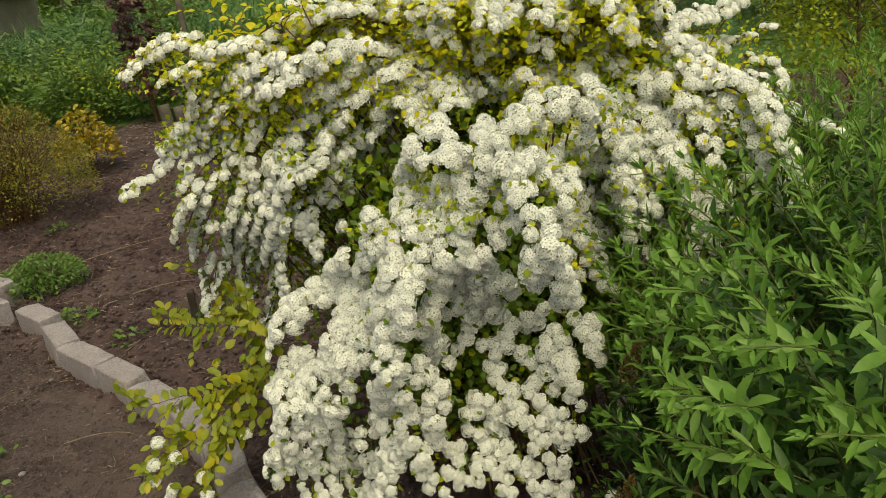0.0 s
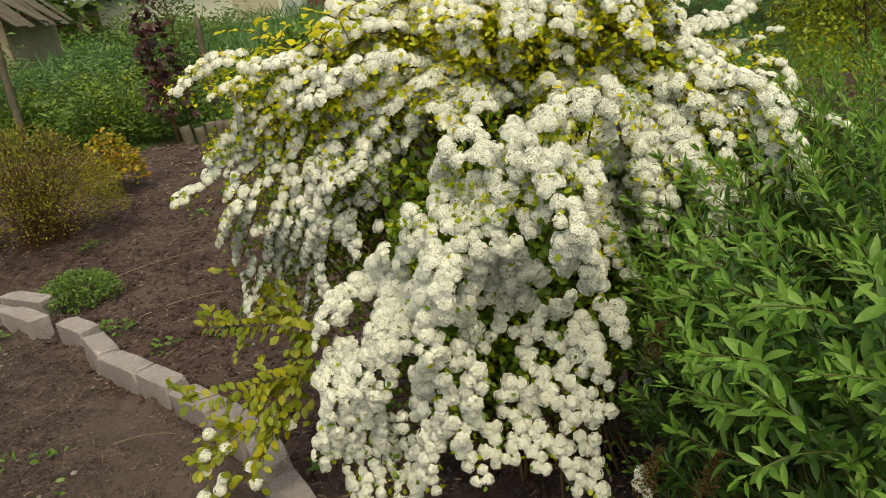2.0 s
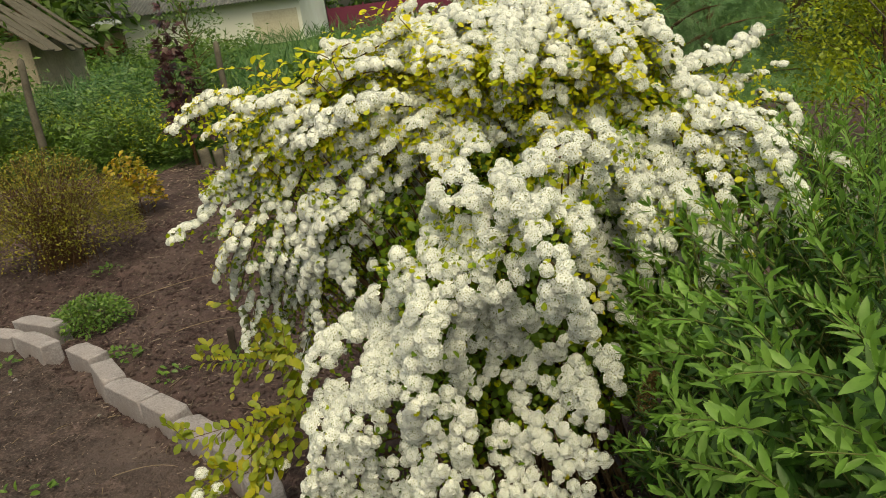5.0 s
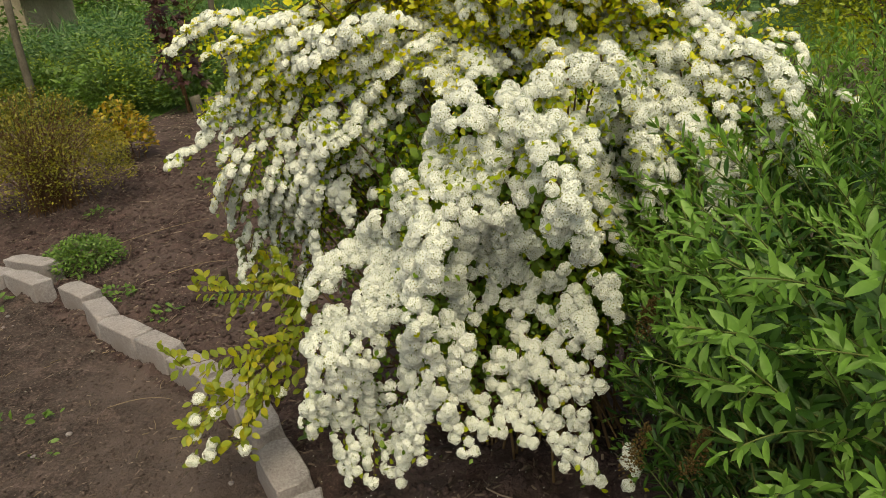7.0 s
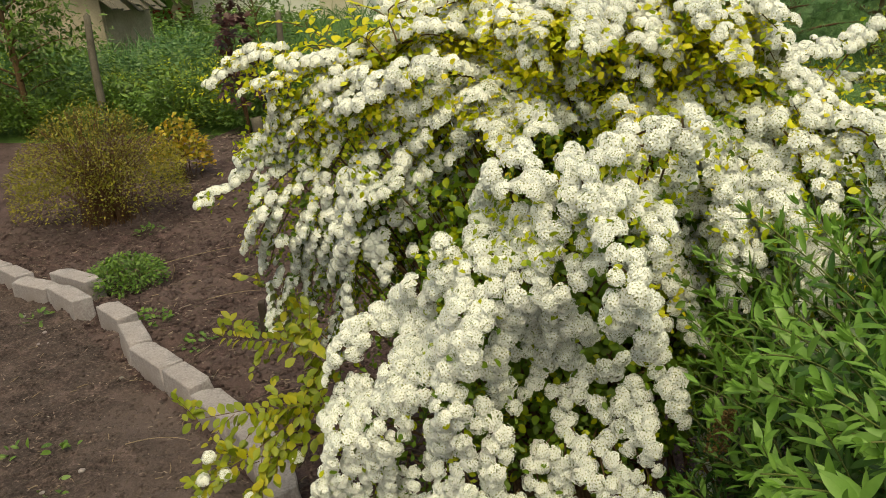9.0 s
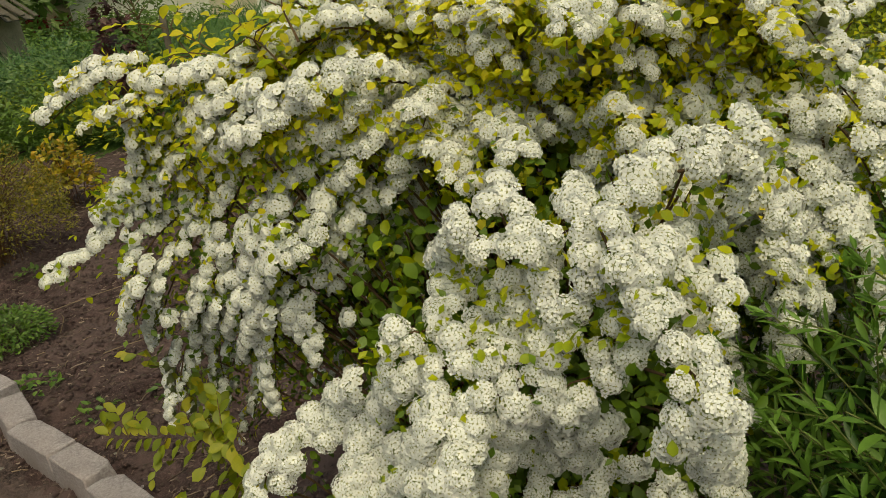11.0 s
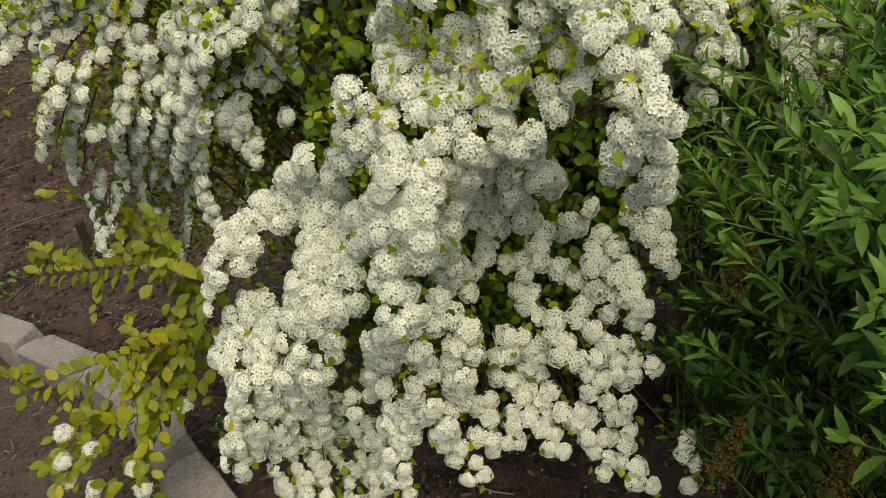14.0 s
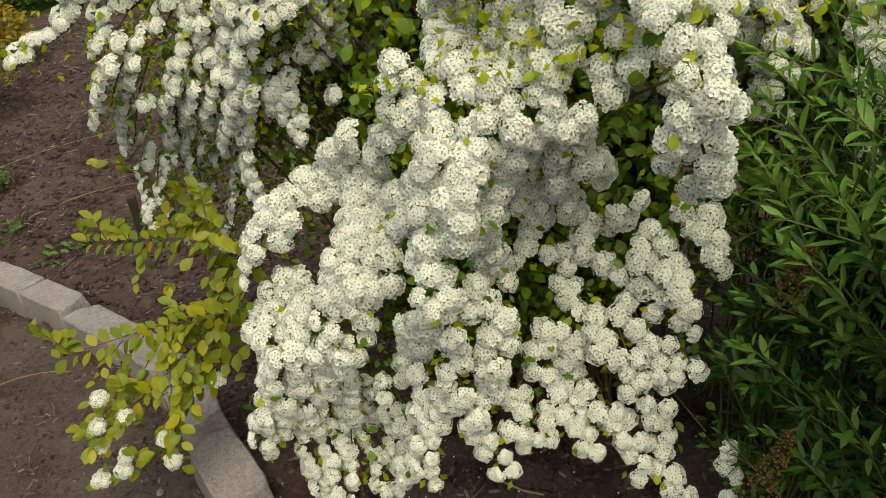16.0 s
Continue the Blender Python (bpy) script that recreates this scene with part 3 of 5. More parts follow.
# the spray that hangs free in front
spray("white", (0.14, 1.40, 1.14), (0.15, 1.38, 1.11), (0.17, 1.36, 1.08), (0.18, 1.32, 1.06), (0.20, 1.30, 1.04), (0.18, 1.28, 1.02))
spray("white", (0.25, 1.50, 1.08), (0.23, 1.41, 1.07), (0.27, 1.42, 1.05), (0.25, 1.37, 1.04))
spray("white", (0.19, 1.29, 1.03), (0.21, 1.28, 1.01), (0.22, 1.28, 0.97), (0.19, 1.28, 0.97), (0.20, 1.34, 0.90))
spray("white", (0.22, 1.30, 0.94), (0.25, 1.34, 0.88), (0.24, 1.37, 0.83))
# the ridge of the mound
spray("white", (0.31, 1.50, 1.21), (0.31, 1.48, 1.18), (0.31, 1.48, 1.15), (0.32, 1.54, 1.09), (0.30, 1.57, 1.06))
spray("white", (0.27, 1.48, 1.20), (0.23, 1.47, 1.19), (0.21, 1.46, 1.17), (0.17, 1.43, 1.15))
spray("white", (0.25, 1.44, 1.18), (0.20, 1.45, 1.17), (0.18, 1.44, 1.15), (0.15, 1.40, 1.14))
spray("white", (0.04, 1.51, 1.16), (0.06, 1.48, 1.15), (0.03, 1.48, 1.14))
spray("white", (0.12, 1.49, 1.15), (0.12, 1.43, 1.13), (0.08, 1.44, 1.12), (0.05, 1.42, 1.11), (0.02, 1.46, 1.10))
spray("white", (0.00, 1.50, 1.12), (-0.02, 1.56, 1.07), (-0.04, 1.60, 1.02), (-0.03, 1.51, 1.01))
spray("white", (0.12, 1.40, 1.10), (0.14, 1.39, 1.08), (0.17, 1.35, 1.07))
spray("white", (0.04, 1.46, 1.06), (0.03, 1.48, 1.01), (0.03, 1.42, 0.98))
spray("white", (0.08, 1.44, 1.08), (0.09, 1.41, 1.05), (0.06, 1.44, 1.02), (0.05, 1.41, 0.98))
spray("white", (0.12, 1.41, 1.06), (0.15, 1.40, 1.04), (0.16, 1.37, 1.00))
spray("white", (0.20, 1.41, 1.11), (0.17, 1.36, 1.10), (0.15, 1.38, 1.11))
# the curtain beside the path
spray("white", (-0.10, 1.76, 1.20), (-0.15, 1.75, 1.16), (-0.19, 1.78, 1.11), (-0.22, 1.75, 1.07), (-0.24, 1.71, 1.04), (-0.27, 1.71, 1.02))
spray("white", (-0.15, 1.75, 1.21), (-0.21, 1.79, 1.16), (-0.28, 1.82, 1.11), (-0.32, 1.82, 1.07), (-0.38, 1.84, 1.01), (-0.44, 1.88, 0.97), (-0.48, 1.87, 0.93))
spray("white", (-0.07, 1.78, 1.18), (-0.10, 1.77, 1.11), (-0.13, 1.85, 1.04), (-0.15, 1.85, 1.00))
spray("white", (-0.14, 1.79, 1.10), (-0.18, 1.79, 1.04), (-0.19, 1.84, 0.95))
spray("white", (-0.19, 1.77, 1.05), (-0.21, 1.78, 1.00), (-0.26, 1.82, 0.94), (-0.32, 1.82, 0.89), (-0.30, 1.81, 0.84), (-0.27, 1.78, 0.81))
spray("white", (-0.48, 1.89, 1.16), (-0.56, 1.92, 1.10), (-0.63, 1.94, 1.06), (-0.67, 1.93, 1.01), (-0.72, 1.90, 0.98), (-0.76, 1.89, 0.96))
spray("white", (-0.47, 1.91, 1.08), (-0.54, 1.95, 1.04), (-0.58, 1.91, 1.01), (-0.62, 1.88, 0.96))
spray("white", (-0.51, 1.86, 1.20), (-0.53, 1.89, 1.15), (-0.58, 1.92, 1.10))
spray("white", (-0.31, 1.78, 1.05), (-0.36, 1.82, 1.00), (-0.40, 1.86, 0.92), (-0.38, 1.82, 0.89), (-0.46, 1.95, 0.74))
spray("white", (-0.35, 1.82, 0.89), (-0.39, 1.87, 0.80), (-0.41, 1.89, 0.71), (-0.40, 1.87, 0.64))
spray("white", (-0.47, 1.87, 0.94), (-0.52, 1.91, 0.86), (-0.61, 2.09, 0.71), (-0.65, 2.08, 0.63), (-0.66, 2.04, 0.59))
spray("white", (-0.46, 1.86, 0.89), (-0.57, 2.06, 0.72), (-0.59, 2.08, 0.62), (-0.55, 2.01, 0.58))
spray("white", (-0.54, 1.86, 0.95), (-0.62, 1.96, 0.85), (-0.72, 2.11, 0.70))
spray("white", (-0.67, 2.11, 0.68), (-0.68, 2.06, 0.62), (-0.69, 2.02, 0.54))
spray("gold", (-0.56, 1.87, 0.97), (-0.60, 1.87, 0.93), (-0.70, 1.99, 0.81))
spray("white", (-0.27, 1.80, 1.10), (-0.31, 1.79, 1.06), (-0.36, 1.82, 1.04))
spray("white", (-0.23, 1.75, 1.07), (-0.27, 1.71, 1.03), (-0.35, 1.81, 0.98))
spray("white", (-0.16, 1.87, 0.93), (-0.14, 1.89, 0.89))
spray("gold", (-0.38, 1.88, 1.12), (-0.43, 1.88, 1.04), (-0.46, 1.87, 0.94), (-0.47, 1.89, 0.87))
spray("white", (-0.32, 1.77, 1.21), (-0.40, 1.88, 1.16), (-0.43, 1.89, 1.10), (-0.48, 1.91, 1.05))
spray("white", (-0.29, 1.82, 0.90), (-0.30, 1.81, 0.86), (-0.29, 1.79, 0.82))
spray("gold", (-0.48, 1.90, 1.03), (-0.52, 1.88, 0.98), (-0.55, 1.86, 0.96))
spray("white", (-0.06, 1.78, 1.18), (-0.07, 1.77, 1.14), (-0.10, 1.81, 1.08))
spray("white", (-0.14, 1.88, 1.02), (-0.16, 1.87, 0.98), (-0.20, 1.87, 0.92))
spray("white", (-0.18, 1.82, 1.02), (-0.21, 1.83, 0.96), (-0.25, 1.83, 0.92))
spray("white", (-0.06, 1.82, 1.11), (-0.08, 1.85, 1.04), (-0.09, 1.85, 0.99))
spray("white", (-0.34, 1.80, 0.97), (-0.37, 1.83, 0.91), (-0.37, 1.83, 0.86))
spray("white", (-0.26, 1.73, 1.06), (-0.29, 1.73, 1.02), (-0.33, 1.80, 0.96))
spray("white", (-0.56, 1.93, 1.03), (-0.57, 1.94, 1.06), (-0.52, 1.90, 1.11))
spray("white", (-0.42, 1.88, 0.95), (-0.43, 1.86, 0.91), (-0.47, 1.93, 0.80))
# tiers of the crown
spray("white", (-0.18, 1.73, 1.26), (-0.24, 1.76, 1.24), (-0.27, 1.73, 1.22), (-0.31, 1.75, 1.21))
spray("white", (-0.00, 1.82, 1.23), (-0.04, 1.77, 1.22), (-0.05, 1.70, 1.21))
spray("white", (-0.03, 1.69, 1.16), (0.02, 1.72, 1.12), (-0.01, 1.66, 1.12))
spray("white", (0.05, 1.86, 1.19), (0.07, 1.67, 1.18), (0.08, 1.58, 1.17))
spray("white", (-0.13, 1.75, 1.26), (-0.16, 1.74, 1.22), (-0.23, 1.79, 1.19), (-0.30, 1.89, 1.14))
spray("white", (-0.06, 1.75, 1.22), (-0.02, 1.82, 1.23), (0.02, 1.89, 1.23))
spray("white", (-0.03, 1.96, 1.30), (-0.10, 1.88, 1.33), (-0.17, 1.81, 1.35), (-0.25, 1.88, 1.31))
spray("white", (-0.07, 1.81, 1.26), (-0.13, 1.74, 1.28), (-0.20, 1.73, 1.27), (-0.28, 1.76, 1.24), (-0.33, 1.81, 1.20))
spray("gold", (-0.06, 1.99, 1.43), (-0.09, 1.98, 1.42), (-0.15, 1.94, 1.40), (-0.21, 1.88, 1.38), (-0.26, 1.91, 1.41))
spray("white", (0.05, 2.03, 1.44), (-0.00, 2.02, 1.41), (-0.05, 1.98, 1.38))
spray("white", (0.16, 2.07, 1.37), (0.13, 2.05, 1.39), (0.07, 2.02, 1.38), (0.02, 2.00, 1.34))
spray("white", (0.29, 2.09, 1.25), (0.23, 2.08, 1.28), (0.15, 1.96, 1.27), (0.08, 1.93, 1.25), (0.02, 1.91, 1.25))
spray("white", (0.43, 2.19, 1.27), (0.37, 2.18, 1.30), (0.32, 2.19, 1.33), (0.24, 2.13, 1.34), (0.17, 2.02, 1.31))
spray("white", (0.47, 2.30, 1.36), (0.38, 2.22, 1.36), (0.32, 2.21, 1.39), (0.24, 2.15, 1.39))
spray("white", (0.45, 2.28, 1.35), (0.54, 2.28, 1.33), (0.59, 2.23, 1.35))
spray("gold", (0.43, 2.15, 1.21), (0.36, 2.10, 1.20), (0.27, 2.04, 1.21), (0.20, 1.95, 1.21))
spray("white", (0.43, 2.10, 1.17), (0.50, 2.07, 1.19), (0.55, 1.99, 1.18))
spray("white", (0.03, 1.83, 1.21), (0.07, 1.85, 1.19), (0.11, 1.80, 1.17), (0.09, 1.73, 1.15))
spray("white", (0.06, 1.76, 1.16), (0.02, 1.76, 1.16), (-0.01, 1.74, 1.14))
spray("white", (0.27, 1.92, 1.17), (0.21, 1.79, 1.15), (0.17, 1.82, 1.16))
spray("white", (0.50, 1.98, 1.14), (0.45, 1.98, 1.13), (0.39, 1.93, 1.14), (0.31, 1.83, 1.14))
spray("white", (0.39, 1.83, 1.12), (0.34, 1.74, 1.12), (0.27, 1.74, 1.11), (0.21, 1.76, 1.12))
spray("white", (0.46, 1.93, 1.12), (0.44, 1.82, 1.07), (0.47, 1.80, 1.03))
spray("white", (0.84, 2.15, 1.29), (0.79, 2.14, 1.25), (0.71, 2.11, 1.24), (0.61, 2.03, 1.24), (0.56, 2.06, 1.24))
spray("white", (0.58, 1.97, 1.20), (0.79, 2.17, 1.16), (0.86, 2.16, 1.18), (0.91, 2.15, 1.20))
spray("gold", (0.86, 2.15, 1.12), (0.93, 2.12, 1.10), (0.93, 2.09, 1.05), (0.91, 2.06, 1.00))
spray("white", (0.50, 1.95, 1.12), (0.55, 1.93, 1.11), (0.65, 2.00, 1.08), (0.72, 2.04, 1.04), (0.79, 2.03, 1.00))
spray("gold", (0.59, 1.96, 1.15), (0.74, 2.10, 1.12), (0.84, 2.12, 1.08), (0.89, 2.09, 1.05))
spray("white", (0.47, 1.86, 1.08), (0.55, 1.87, 1.06), (0.65, 1.96, 1.04))
spray("white", (-0.19, 1.81, 1.34), (-0.29, 1.89, 1.32), (-0.34, 1.86, 1.30), (-0.41, 1.85, 1.29), (-0.49, 1.87, 1.29))
spray("gold", (-0.46, 1.87, 1.29), (-0.54, 1.90, 1.31), (-0.62, 1.92, 1.29), (-0.72, 1.92, 1.23))
spray("white", (-0.53, 1.88, 1.24), (-0.54, 1.89, 1.16), (-0.60, 1.92, 1.10), (-0.66, 1.93, 1.05))
spray("gold", (-0.39, 1.84, 1.25), (-0.46, 1.89, 1.20), (-0.51, 1.89, 1.15), (-0.59, 1.93, 1.05))
spray("white", (-0.28, 1.77, 1.27), (-0.37, 1.83, 1.23), (-0.43, 1.89, 1.16), (-0.47, 1.90, 1.11))
spray("gold", (-0.06, 2.00, 1.47), (-0.09, 1.99, 1.43), (-0.08, 1.97, 1.38))
spray("gold", (0.22, 2.14, 1.44), (0.15, 2.10, 1.44), (0.09, 2.05, 1.43), (0.04, 2.02, 1.40))
spray("white", (0.51, 2.32, 1.41), (0.42, 2.27, 1.42), (0.35, 2.23, 1.41))
spray("gold", (0.51, 2.24, 1.30), (0.43, 2.16, 1.23), (0.37, 2.04, 1.17), (0.34, 1.91, 1.15))
spray("gold", (0.17, 2.04, 1.32), (0.12, 1.98, 1.29), (0.08, 1.89, 1.20))
spray("white", (0.34, 1.66, 1.09), (0.30, 1.63, 1.06), (0.29, 1.64, 1.01))
spray("white", (0.43, 1.77, 1.01), (0.35, 1.66, 1.01), (0.33, 1.66, 0.96))
spray("white", (0.43, 1.71, 0.93), (0.40, 1.68, 0.90), (0.42, 1.68, 0.89))
# leafy sprigs on the crown
spray("leafy", (-0.34, 1.87, 1.30), (-0.43, 1.97, 1.34), (-0.49, 2.01, 1.37))
spray("leafy", (-0.25, 1.79, 1.30), (-0.29, 1.82, 1.34), (-0.32, 1.86, 1.35))
spray("leafy", (-0.01, 1.92, 1.36), (-0.05, 1.89, 1.42), (-0.08, 1.89, 1.46))
spray("leafy", (-0.41, 1.92, 1.29), (-0.47, 1.99, 1.34), (-0.49, 2.01, 1.38))
spray("leafy", (-0.34, 1.85, 1.29), (-0.37, 1.88, 1.32), (-0.31, 1.84, 1.35))
spray("leafy", (-0.22, 1.77, 1.34), (-0.24, 1.80, 1.40), (-0.19, 1.78, 1.42))
spray("leafy", (-0.52, 2.03, 1.25), (-0.54, 2.04, 1.29), (-0.62, 2.09, 1.29))
spray("leafy", (-0.28, 1.81, 1.31), (-0.30, 1.83, 1.35), (-0.26, 1.80, 1.37))
spray("leafy", (0.05, 1.98, 1.35), (0.03, 1.96, 1.41), (0.01, 1.94, 1.45))
# low leafy sprigs
spray("leafy", (-0.39, 1.65, 0.55), (-0.60, 1.74, 0.47), (-0.81, 1.73, 0.43))
spray("leafy", (-0.34, 1.56, 0.69), (-0.59, 1.93, 0.55), (-0.83, 2.02, 0.52))
spray("leafy", (-0.49, 1.73, 0.48), (-0.63, 1.69, 0.38), (-0.77, 1.65, 0.28))
spray("leafy", (-0.45, 1.76, 0.65), (-0.64, 2.06, 0.59), (-0.73, 2.10, 0.66))
spray("leafy", (-0.45, 1.73, 0.42), (-0.51, 1.71, 0.39), (-0.59, 1.69, 0.36))
spray("leafy", (-0.54, 1.72, 0.40), (-0.61, 1.66, 0.32), (-0.63, 1.63, 0.26))
spray("leafy", (-0.42, 1.71, 0.49), (-0.53, 1.74, 0.46), (-0.63, 1.74, 0.45))
spray("leafy", (-0.52, 1.70, 0.35), (-0.62, 1.68, 0.36), (-0.69, 1.67, 0.38))
# flowers at the ends of the low sprigs
for p in ((-0.73, 1.66, 0.38), (-0.69, 1.65, 0.34), (-0.75, 1.65, 0.32), (-0.76, 1.65, 0.27), (-0.75, 1.64, 0.285), (-0.72, 1.62, 0.23), (-0.71, 1.63, 0.255),
          (-0.77, 1.62, 0.21), (-0.63, 1.64, 0.28), (-0.62, 1.62, 0.24), (-0.52, 1.70, 0.36), (-0.57, 1.71, 0.40)):
    head(np.array(p), unit(np.array([-0.1, -0.6, 0.8]) + jitter(0.2)), rng.uniform(0.8, 0.95))
    for _ in range(4):
        leaf("sprig", np.array(p) + jitter(0.012) - np.array([0, 0, 0.012]), unit(jitter(1) * np.array([1, 1, 0.3])), unit(np.array([0, -0.4, 1]) + jitter(0.3)), rng.uniform(0.02, 0.032))
# the crown, from the crest forwards
for k in range(125):
    x = rng.uniform(-0.25, 0.70)
    crest = np.array([x, 2.2 + rng.normal(0, 0.07), float(np.interp(x, [-0.5, -0.1, 0.1, 0.42, 0.5, 0.95], [1.22, 1.39, 1.45, 1.43, 1.14, 1.03])) + rng.normal(0, 0.02)])
    way = np.array([rng.normal(0.1 * (x - 0.2), 0.13), -rng.uniform(0.18, 0.42) - (0.12 if x > 0.2 else 0.0), 0])
    spray("gold" if rng.random() < 0.35 else "white", cap(crest), cap(crest + 0.5 * way + np.array([0, 0, 0.01])), cap(crest + way - np.array([0, 0, rng.uniform(0.06, 0.2)])), thick=0.9)
# sprigs that stand up from the crest
for k in range(34):
    x = rng.uniform(-0.3, 0.52)
    foot = np.array([x, 2.14 + rng.normal(0, 0.08), float(np.interp(x, [-0.5, -0.1, 0.1, 0.5], [1.2, 1.34, 1.40, 1.38])) - 0.02])
    tip = foot + np.array([rng.normal(0, 0.03), rng.normal(0, 0.03), rng.uniform(0.05, 0.12)])
    n = 9
    pts = bez(foot, 0.5 * (foot + tip) + jitter(0.006), tip, n)
    stems.append((pts, 0.0018, 0.001))
    for i in range(n):
        for _ in range(3):
            a = unit(jitter(1.0) + np.array([0, 0, 0.6]))
            leaf("gold" if rng.random() < 0.8 else "lime", pts[i] + a * 0.004, a, unit(jitter(0.5) + np.array([0, -0.5, 0.8])), rng.uniform(0.014, 0.024))
    for _ in range(rng.integers(2, 5)):
        head(tip + jitter(0.017), unit(np.array([0, -0.2, 1.0]) + jitter(0.35)), rng.uniform(0.8, 1.1))
# behind the front mound and down its shaded side
for k in range(46):
    p = np.array([rng.uniform(0.12, 0.62), rng.uniform(1.66, 2.0), rng.uniform(0.98, 1.18)])
    way = np.array([rng.uniform(-0.05, 0.25), -rng.uniform(0.05, 0.25), 0])
    spray("gold" if rng.random() < 0.5 else "white", p, p + 0.5 * way + np.array([0, 0, 0.02]), p + way - np.array([0, 0, rng.uniform(0.1, 0.3)]), thick=0.8)
# leaves all through the inside
for k in range(9000):
    d = unit(rng.normal(0, 1, 3)) * rng.random() ** 0.33
    p = np.array([0.08, 1.88, 0.70]) + d * np.array([0.48, 0.38, 0.45])
    if p[1] > (1.52 + 0.3 * max(0.0, p[2] - 0.8) if p[0] > -0.18 else 1.98):
        leaf("green" if rng.random() < 0.85 else "lime", p, unit(jitter(1)), unit(np.array([0, -0.6, 0.7]) + jitter(0.5)), rng.uniform(0.018, 0.03))
for k in range(1500):   # and behind the curtain of flowers beside the path
    p = np.array([-0.42, 2.19, 0.88]) + unit(rng.normal(0, 1, 3)) * rng.random() ** 0.33 * np.array([0.28, 0.13, 0.34])
    tint = rng.random()
    leaf("gold" if p[2] > 1.05 and tint < 0.5 else ("lime" if tint < 0.5 else "green"), p, unit(jitter(1)), unit(np.array([0, -0.6, 0.7]) + jitter(0.5)), rng.uniform(0.015, 0.025))
# the near skirt of the mound beside the narrow-leaved shrub
spray("white", (0.21, 1.40, 0.53), (0.23, 1.385, 0.47), (0.24, 1.38, 0.42))
spray("white", (0.16, 1.39, 0.47), (0.19, 1.375, 0.42), (0.205, 1.35, 0.37))
# short sprays that fill the slope between the crest and the front mound
for k in range(60):
    x, y = rng.uniform(-0.12, 0.50), rng.uniform(1.86, 2.16)
    fall, turn = rng.uniform(0.09, 0.18), rng.normal(0, 0.06)
    slope = [np.array([x + turn * s, y - fall * s, float(np.interp(y - fall * s, [1.62, 1.79, 1.95, 2.08, 2.16], [1.12, 1.18, 1.27, 1.34, 1.40])) + 0.02 * math.sin(3.1 * s)]) for s in (0, 0.5, 1)]
    spray("gold" if rng.random() < 0.4 else "white", *[cap(p) for p in slope])
# small leaves that close the crown between its flowers
high_heads = np.array([h[0] for h in heads if h[0][2] > 0.96 and 1.36 < h[0][1] < 2.3])
for k in range(19000):
    q = high_heads[rng.integers(len(high_heads))] + rng.normal(0, 0.030, 3)
    near = high_heads[np.argsort(((high_heads[:, :2] - q[:2]) ** 2).sum(1))[:4]]
    p = np.array([q[0], q[1], near[:, 2].mean() - rng.uniform(-0.016 if q[2] > 1.16 else -0.004, 0.026)])
    if ((high_heads - p) ** 2).sum(1).min() > 0.040 ** 2:
        continue
    golden = min(1.0, max(0.0, (p[2] - 1.0) / 0.25)) * (0.35 + 0.5 * min(1.0, max(0.0, (p[1] - 1.4) / 0.4)))
    tint = rng.random() + 0.5 * patch(p)
    leaf("gold" if tint < golden else ("lime" if tint < 0.9 else "green"), p, unit(jitter(1.0) + np.array([0, -0.3, 0.3])), unit(np.array([0, -0.35, 1.0]) + jitter(0.5)), rng.uniform(0.010, 0.018))
# the side turned away from the path
for k in range(46):
    a = rng.uniform(-0.5, 3.3)
    reach = rng.uniform(0.55, 0.95) if a > 1.2 else rng.uniform(0.25, 0.45)
    d = np.array([math.cos(a), math.sin(a), 0])
    start = np.array([0.2, 2.1, rng.uniform(0.6, 0.92) if a < 1.9 else rng.uniform(0.8, 1.12)]) + d * reach * 0.15
    midp = start + d * reach * 0.45 + np.array([0, 0, rng.uniform(0.0, 0.06)])
    tip = start + d * reach * 0.85 + np.array([0, 0, -rng.uniform(0.25, 0.7)])
    spray("white" if rng.random() < 0.7 else "gold", cap(start), cap(midp), cap(tip), thick=0.8)

SPIREA_LEAF = [leaf_shape(1, 0.72, 0.6, 0.2, 0.12, 4), leaf_shape(1, 0.62, 0.55, 0.35, 0.25, 4)]
BACK_LEAF = [leaf_shape(1, 0.7, 0.5, 0.3, 0.25, 2), leaf_shape(1, 0.56, 0.45, 0.4, 0.35, 2)]
BIG_LEAF = [leaf_shape(1, 0.64, 0.5, 0.2, 0.12, 5, 0.1), leaf_shape(1, 0.56, 0.48, 0.35, 0.25, 5, 0.1)]
spirea = thing("spirea_bush", "arching spirea bush smothered in white flower clusters with golden leaves", "shrub")
for p, a, b in stems:
    v, t = tube(p, a, b, 5 if a > 0.004 else 4)
    part("stem", mesh_of("stem", v, t, [BARK]), spirea)
heads.sort(key=lambda h: h[0][1] + 0.25 * abs(h[0][0]) - (0.6 if h[0][0] < -0.5 and h[0][2] < 0.45 else 0.0))
cluster_meshes = [mesh_of("flower_head", v, t, [PETAL, HEART, CUP_SHADED], m) for v, t, m in CLUSTERS]


def head_frame(n):
    return frames_of(np.cross(n, jitter(1.0)), n)


